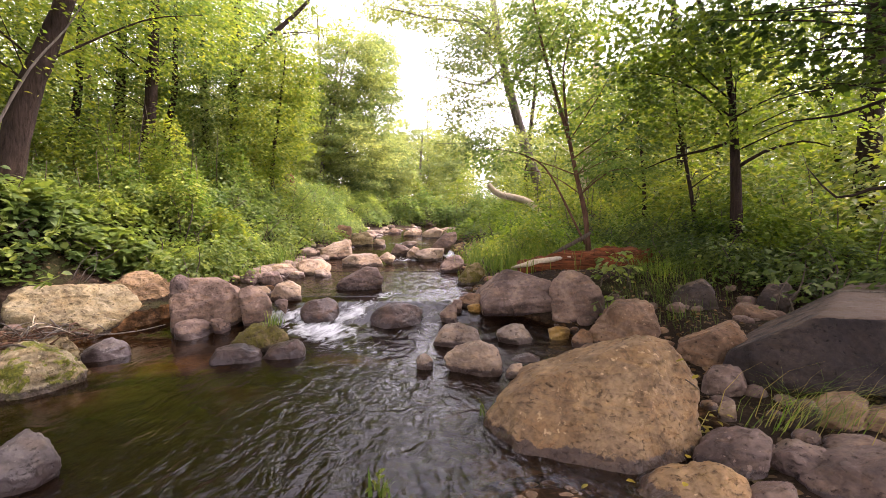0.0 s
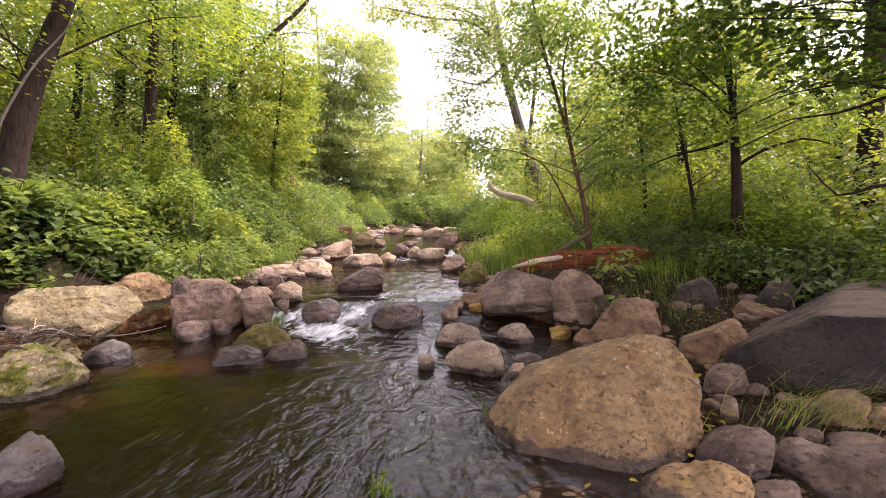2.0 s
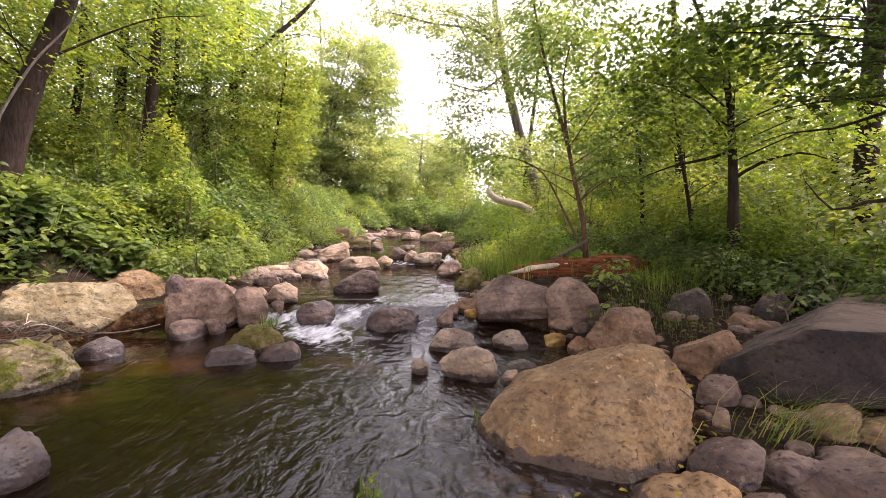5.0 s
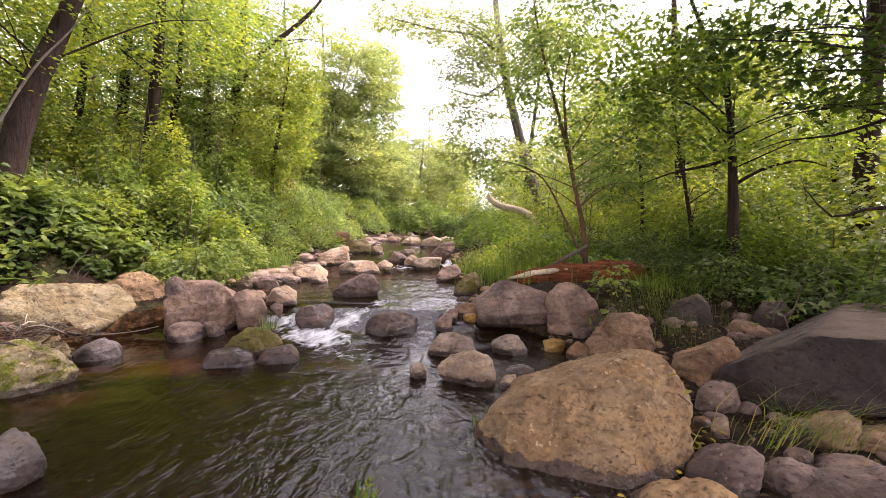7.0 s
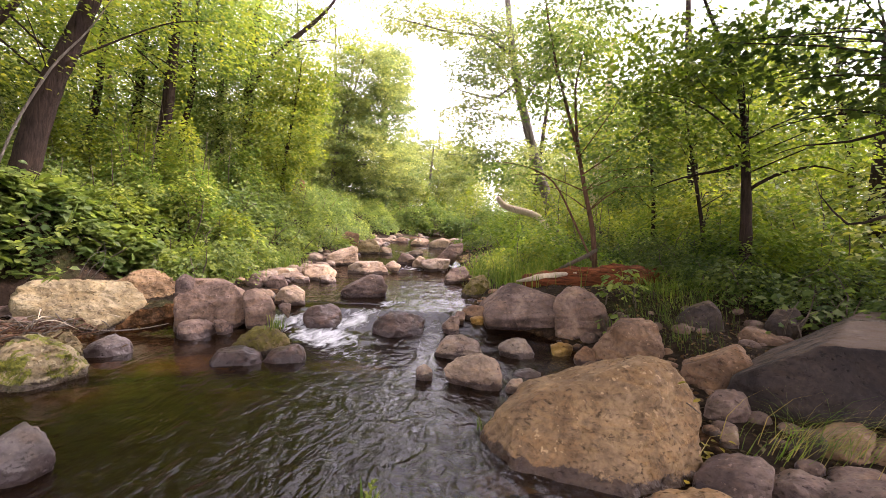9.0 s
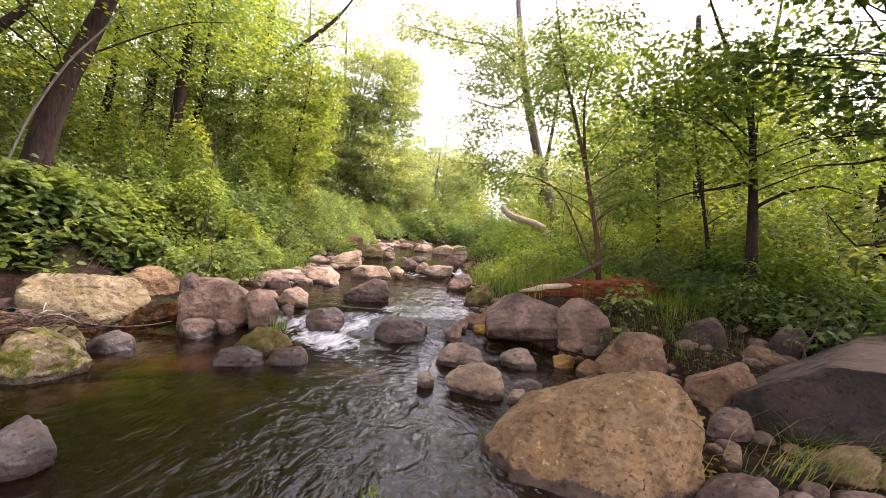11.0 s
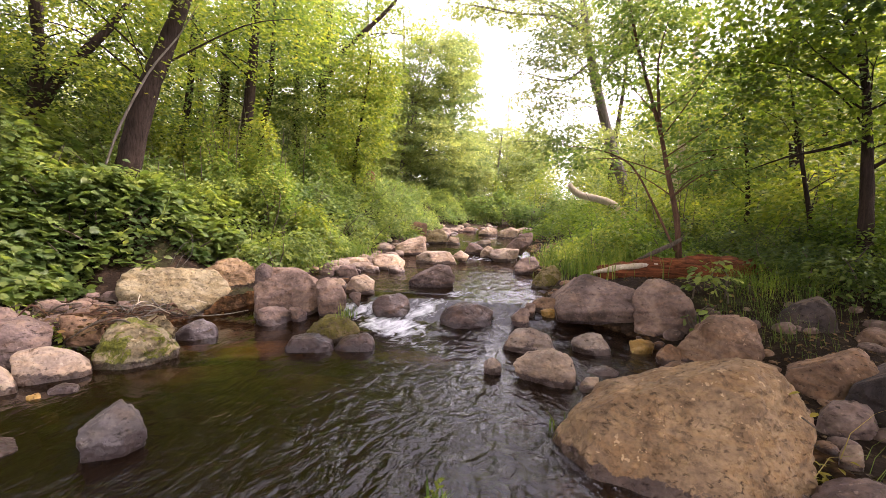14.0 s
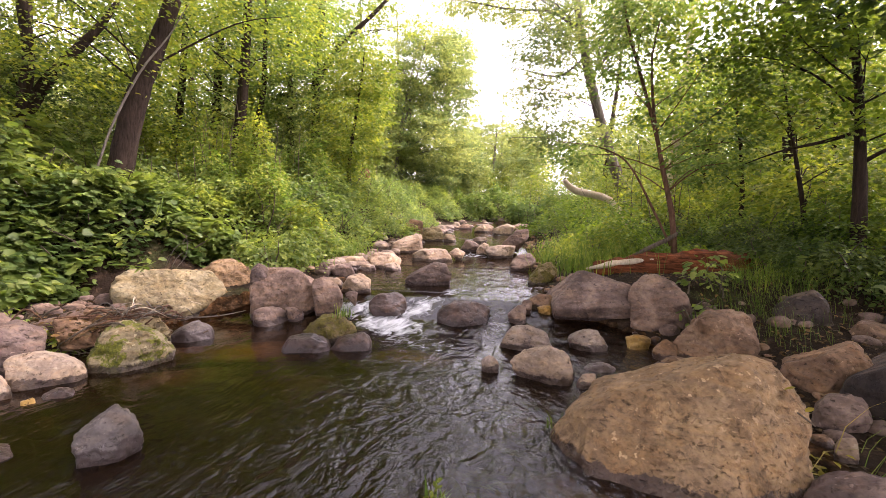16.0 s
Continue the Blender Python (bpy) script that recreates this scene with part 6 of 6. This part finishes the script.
shrub("thimbleberry_plant", "small broad-leaved plant growing between boulders", 2.15, 5.5, 0.24, 0.2, 0.36, 90, "berry", 0.12, 380, OVAL, 6, "plant")
shrub("thimbleberry_plant", "small broad-leaved plant behind the boulders", 2.4, 6.2, 0.3, 0.25, 0.36, 90, "berry", 0.12, 381, OVAL, 6, "plant")
for i, (x, y, rx, tall, n) in enumerate(((1.15, 9.0, 0.45, 0.5, 800), (0.95, 10.2, 0.5, 0.6, 800), (1.75, 8.9, 0.45, 0.55, 700))):
    shrub("undergrowth", "light green leafy weeds among the bank grass", x, y, rx, rx, tall, n, "bright", 0.07, 385 + i)
shrub("maple_seedling", "maple seedling hanging over the dark boulder", 4.0, 4.9, 0.5, 0.3, 0.75, 40, "under", 0.11, 382, MAPLE, 5, "plant")
shrub("maple_seedling", "maple seedling growing above the dark boulder", 4.7, 4.9, 0.5, 0.4, 1.1, 60, "under", 0.11, 383, MAPLE, 5, "plant")


for i, (at, rx, tall, n) in enumerate((((-4.60, 3.91), 0.22, 0.22, 130), ((-4.23, 3.77), 0.14, 0.16, 70), ((-5.24, 4.01), 0.2, 0.2, 80))):
    shrub("creeping_plant", "low yellow-green creeping plant among the driftwood", at[0], at[1], rx, rx * 0.8, tall, n, "bright" if i == 0 else "berry", 0.06, 390 + i, OVAL, 4, "plant")


def cane(pts, seed):
    """A long bramble cane with a few leaves along it."""
    rg = np.random.default_rng(seed)
    base = Vector(pts[0])
    top = holder("bramble_cane", base)
    line = smooth_line(pts, [0.006] * len(pts), 0.06)
    tubes("stem", [(pts, [0.007] * (len(pts) - 1) + [0.003])], LEAF["grass"], 5, 0.08, 0.0, top, base)
    at = [line[int(k)][0] for k in np.linspace(3, len(line) - 1, 12)]
    leaf_cloud("foliage", np.array([tuple(q) for q in at]) + rg.normal(0, 0.03, (12, 3)), rg.uniform(0.07, 0.12, 12), LEAF["berry"], rg, OVAL, 0.5, parent=top, origin=base)
    return tagged(top, "arching pale-green bramble cane with few leaves", "cane", "undergrowth")


cane(((-4.26, 5.04, 1.48), (-4.29, 5.01, 1.35), (-4.37, 4.94, 1.20), (-4.48, 4.85, 1.09), (-4.61, 4.73, 1.04)), 1)
cane(((-4.17, 5.00, 1.56), (-4.22, 4.96, 1.35), (-4.33, 4.86, 1.18), (-4.45, 4.74, 1.13), (-4.58, 4.61, 1.11)), 2)
cane(((-4.44, 4.47, 0.81), (-4.32, 4.59, 0.80), (-4.21, 4.69, 0.77), (-4.10, 4.78, 0.83)), 3)


# ---- grass ----
def grass(name, label, spots, length, leaf, seed, lean=(0, 0), width=0.006):
    """Arching blades from the given places."""
    rg = np.random.default_rng(seed)
    V, F = [], []
    for x, y, z in spots:
        L = length * rg.uniform(0.5, 1.2)
        a = rg.uniform(0, 6.28)
        d = np.array([math.cos(a) * 0.45 + lean[0], math.sin(a) * 0.45 + lean[1], 0]) * rg.uniform(0.4, 1.3)
        w = np.array([-math.sin(a), math.cos(a), 0]) * width * rg.uniform(0.7, 1.4)
        k = len(V)
        for t in (0, 0.35, 0.7, 1.0):
            c = np.array([x, y, z]) + d * L * t * t + np.array([0, 0, L * (t - 0.42 * t * t * np.linalg.norm(d))])
            V += [c - w * (1 - t * 0.95), c + w * (1 - t * 0.95)]
        F += [(k + 2 * i, k + 2 * i + 1, k + 2 * i + 3, k + 2 * i + 2) for i in range(3)]
    ob = mesh_object(name, V, F, LEAF[leaf])
    return tagged(ob, label, "grass", kind="stuff")


def tuft(cx, cy, rx, ry, n, seed, z=None):
    rg = np.random.default_rng(seed)
    x, y = rg.normal(cx, rx, n), rg.normal(cy, ry, n)
    return np.stack([x, y, ground_height(x, y) if z is None else np.full(n, z) + rg.normal(0, 0.01, n)], 1)


grass("bank_grass", "tall green grass on the right bank", np.concatenate([tuft(1.25, 8.6, 0.35, 0.5, 480, 1), tuft(0.9, 10.0, 0.3, 0.6, 480, 2), tuft(1.8, 8.4, 0.4, 0.4, 500, 3)]), 0.6, "grass", 1)
grass("bank_grass", "green grass around the dark rocks", np.concatenate([tuft(2.8, 5.9, 0.35, 0.3, 300, 4), tuft(3.5, 6.2, 0.45, 0.35, 320, 5), tuft(2.75, 5.1, 0.15, 0.2, 90, 6)]), 0.34, "under", 2, lean=(-0.8, -0.7), width=0.003)
grass("bank_grass", "bright grass on the left bank", np.concatenate([tuft(-3.9, 8.0, 0.25, 0.4, 500, 7), tuft(-3.7, 9.6, 0.25, 0.5, 500, 8)]), 0.45, "grass", 3)
grass("trailing_grass", "long yellow-green grass trailing over the stones", np.concatenate([tuft(2.15, 2.72, 0.16, 0.08, 34, 9, 0.16), tuft(2.5, 2.75, 0.14, 0.08, 26, 10, 0.18)]), 0.5, "grass", 4, lean=(0.8, -0.6), width=0.0022)
grass("trailing_grass", "dry straw-coloured grass lying over the stones", np.concatenate([tuft(2.2, 2.75, 0.2, 0.1, 40, 13, 0.17), tuft(2.5, 2.75, 0.15, 0.1, 30, 14, 0.17)]), 0.5, "dry", 14, lean=(0.95, -0.55), width=0.0022)
grass("trailing_grass", "green grass blades arching toward the stream", tuft(2.3, 2.85, 0.1, 0.06, 20, 15, 0.2), 0.48, "grass", 15, lean=(-0.9, -0.2), width=0.0022)
grass("water_plant", "small green plant rising from the water", tuft(-0.33, 2.3, 0.03, 0.03, 14, 11, -0.02), 0.16, "grass", 5, width=0.012)
sprig = np.random.default_rng(64)
tagged(leaf_cloud("water_sprig", np.array([-0.33, 2.3, 0.08]) + sprig.normal(0, 0.03, (12, 3)), sprig.uniform(0.03, 0.055, 12), LEAF["bright"], sprig, OVAL, 0.5), "small leafy green sprig rising from the water", "plant", kind="stuff")
grass("water_plant", "thin green blades drooping into the water", tuft(0.32, 3.22, 0.03, 0.03, 9, 16, 0.0), 0.2, "grass", 16, lean=(-0.3, -0.8), width=0.005)
grass("rock_grass", "grass tuft on the mossy rock", tuft(-1.9, 5.0, 0.06, 0.05, 40, 12, 0.24), 0.16, "grass", 6)


grass("bank_grass", "long thin grass hanging in the shade by the dark rocks", np.concatenate([tuft(3.2, 6.4, 0.3, 0.25, 260, 41), tuft(3.9, 6.7, 0.4, 0.3, 260, 42), tuft(4.8, 6.4, 0.4, 0.3, 220, 44)]), 0.42, "grass", 41, lean=(-0.5, -0.9), width=0.0035)


# ---- fallen leaves ----
def fallen_leaf(x, y, z, size, seed):
    rg = np.random.default_rng(seed)
    ob = leaf_cloud("fallen_leaf", np.zeros((1, 3)), [size], LEAF["yellow"], rg, OVAL, 0.25, 0.0)
    ob.location = (x, y, z)
    return tagged(ob, "yellow fallen leaf lying on the stones", "leaf", "fallen leaves")


for i, (x, y, z) in enumerate(((0.8, 2.37, 0.012), (1.02, 2.4, 0.012), (1.187, 2.12, 0.155), (1.62, 2.84, 0.012), (1.92, 3.15, 0.04), (1.81, 3.04, 0.02), (1.88, 3.08, 0.03), (1.65, 2.72, 0.13), (1.86, 3.18, 0.02), (1.42, 2.59, 0.64),
                               (1.47, 2.53, 0.57), (1.98, 3.05, 0.09), (1.75, 2.95, 0.02), (1.85, 2.98, 0.03), (1.7, 2.87, 0.03), (1.78, 2.92, 0.05), (1.72, 2.96, 0.04), (1.9, 3.02, 0.06), (0.55, 2.22, 0.012), (1.3, 2.3, 0.2))):
    fallen_leaf(x, y, z, 0.055, 500 + i)


def litter(label, x0, x1, y0, y1, n, seed):
    """Dead leaves strewn over the soil."""
    rg = np.random.default_rng(seed)
    x, y = rg.uniform(x0, x1, n), rg.uniform(y0, y1, n)
    z = ground_height(x, y) + rg.uniform(0.004, 0.02, n)
    ob = leaf_cloud("leaf_litter", np.stack([x, y, z], 1), rg.uniform(0.03, 0.075, n), LEAF["litter"], rg, OVAL, 0.35, 0.0)
    return tagged(ob, label, "leaf litter", kind="stuff")


litter("brown dead leaves strewn over the flat bank", 1.6, 6.5, 1.5, 8.5, 5200, 61)
litter("brown dead leaves strewn at the foot of the steep bank", -7.2, -3.2, 2.5, 8.0, 4200, 62)
rg = np.random.default_rng(63)
p = np.column_stack([rg.normal(-4.05, 0.3, 420), rg.normal(4.15, 0.22, 420), rg.uniform(0.2, 0.36, 420)])
tagged(leaf_cloud("leaf_litter", p, rg.uniform(0.03, 0.08, 420), LEAF["litter"], rg, OVAL, 0.5, 0.0), "brown dead leaves caught in the driftwood heap", "leaf litter", kind="stuff")
s = np.stack([rng.uniform(1.7, 4.2, 70), rng.uniform(1.8, 6.2, 70)], 1)
s = np.column_stack([s, ground_height(s[:, 0], s[:, 1])])
scatter_stones("bank_stones", "small stones lying between the boulders", s, rng.uniform(0.03, 0.12, len(s)), ROCK["mauve"], rng)
s = np.stack([rng.uniform(-6.3, -4.7, 130), rng.uniform(2.6, 6.4, 130)], 1)
s = np.column_stack([s, ground_height(s[:, 0], s[:, 1])])
s = s[s[:, 2] < 0.36]
scatter_stones("bank_stones", "dull mauve-brown rubble below the steep bank", s, rng.uniform(0.04, 0.16, len(s)), ROCK["mauve"], rng)

grass("bank_grass", "grass blades hanging down the steep bank", np.concatenate([tuft(-7.3, 6.4, 0.3, 0.3, 260, 21), tuft(-6.8, 7.4, 0.3, 0.3, 260, 22)]), 0.8, "grass", 21, lean=(0.5, -0.3))
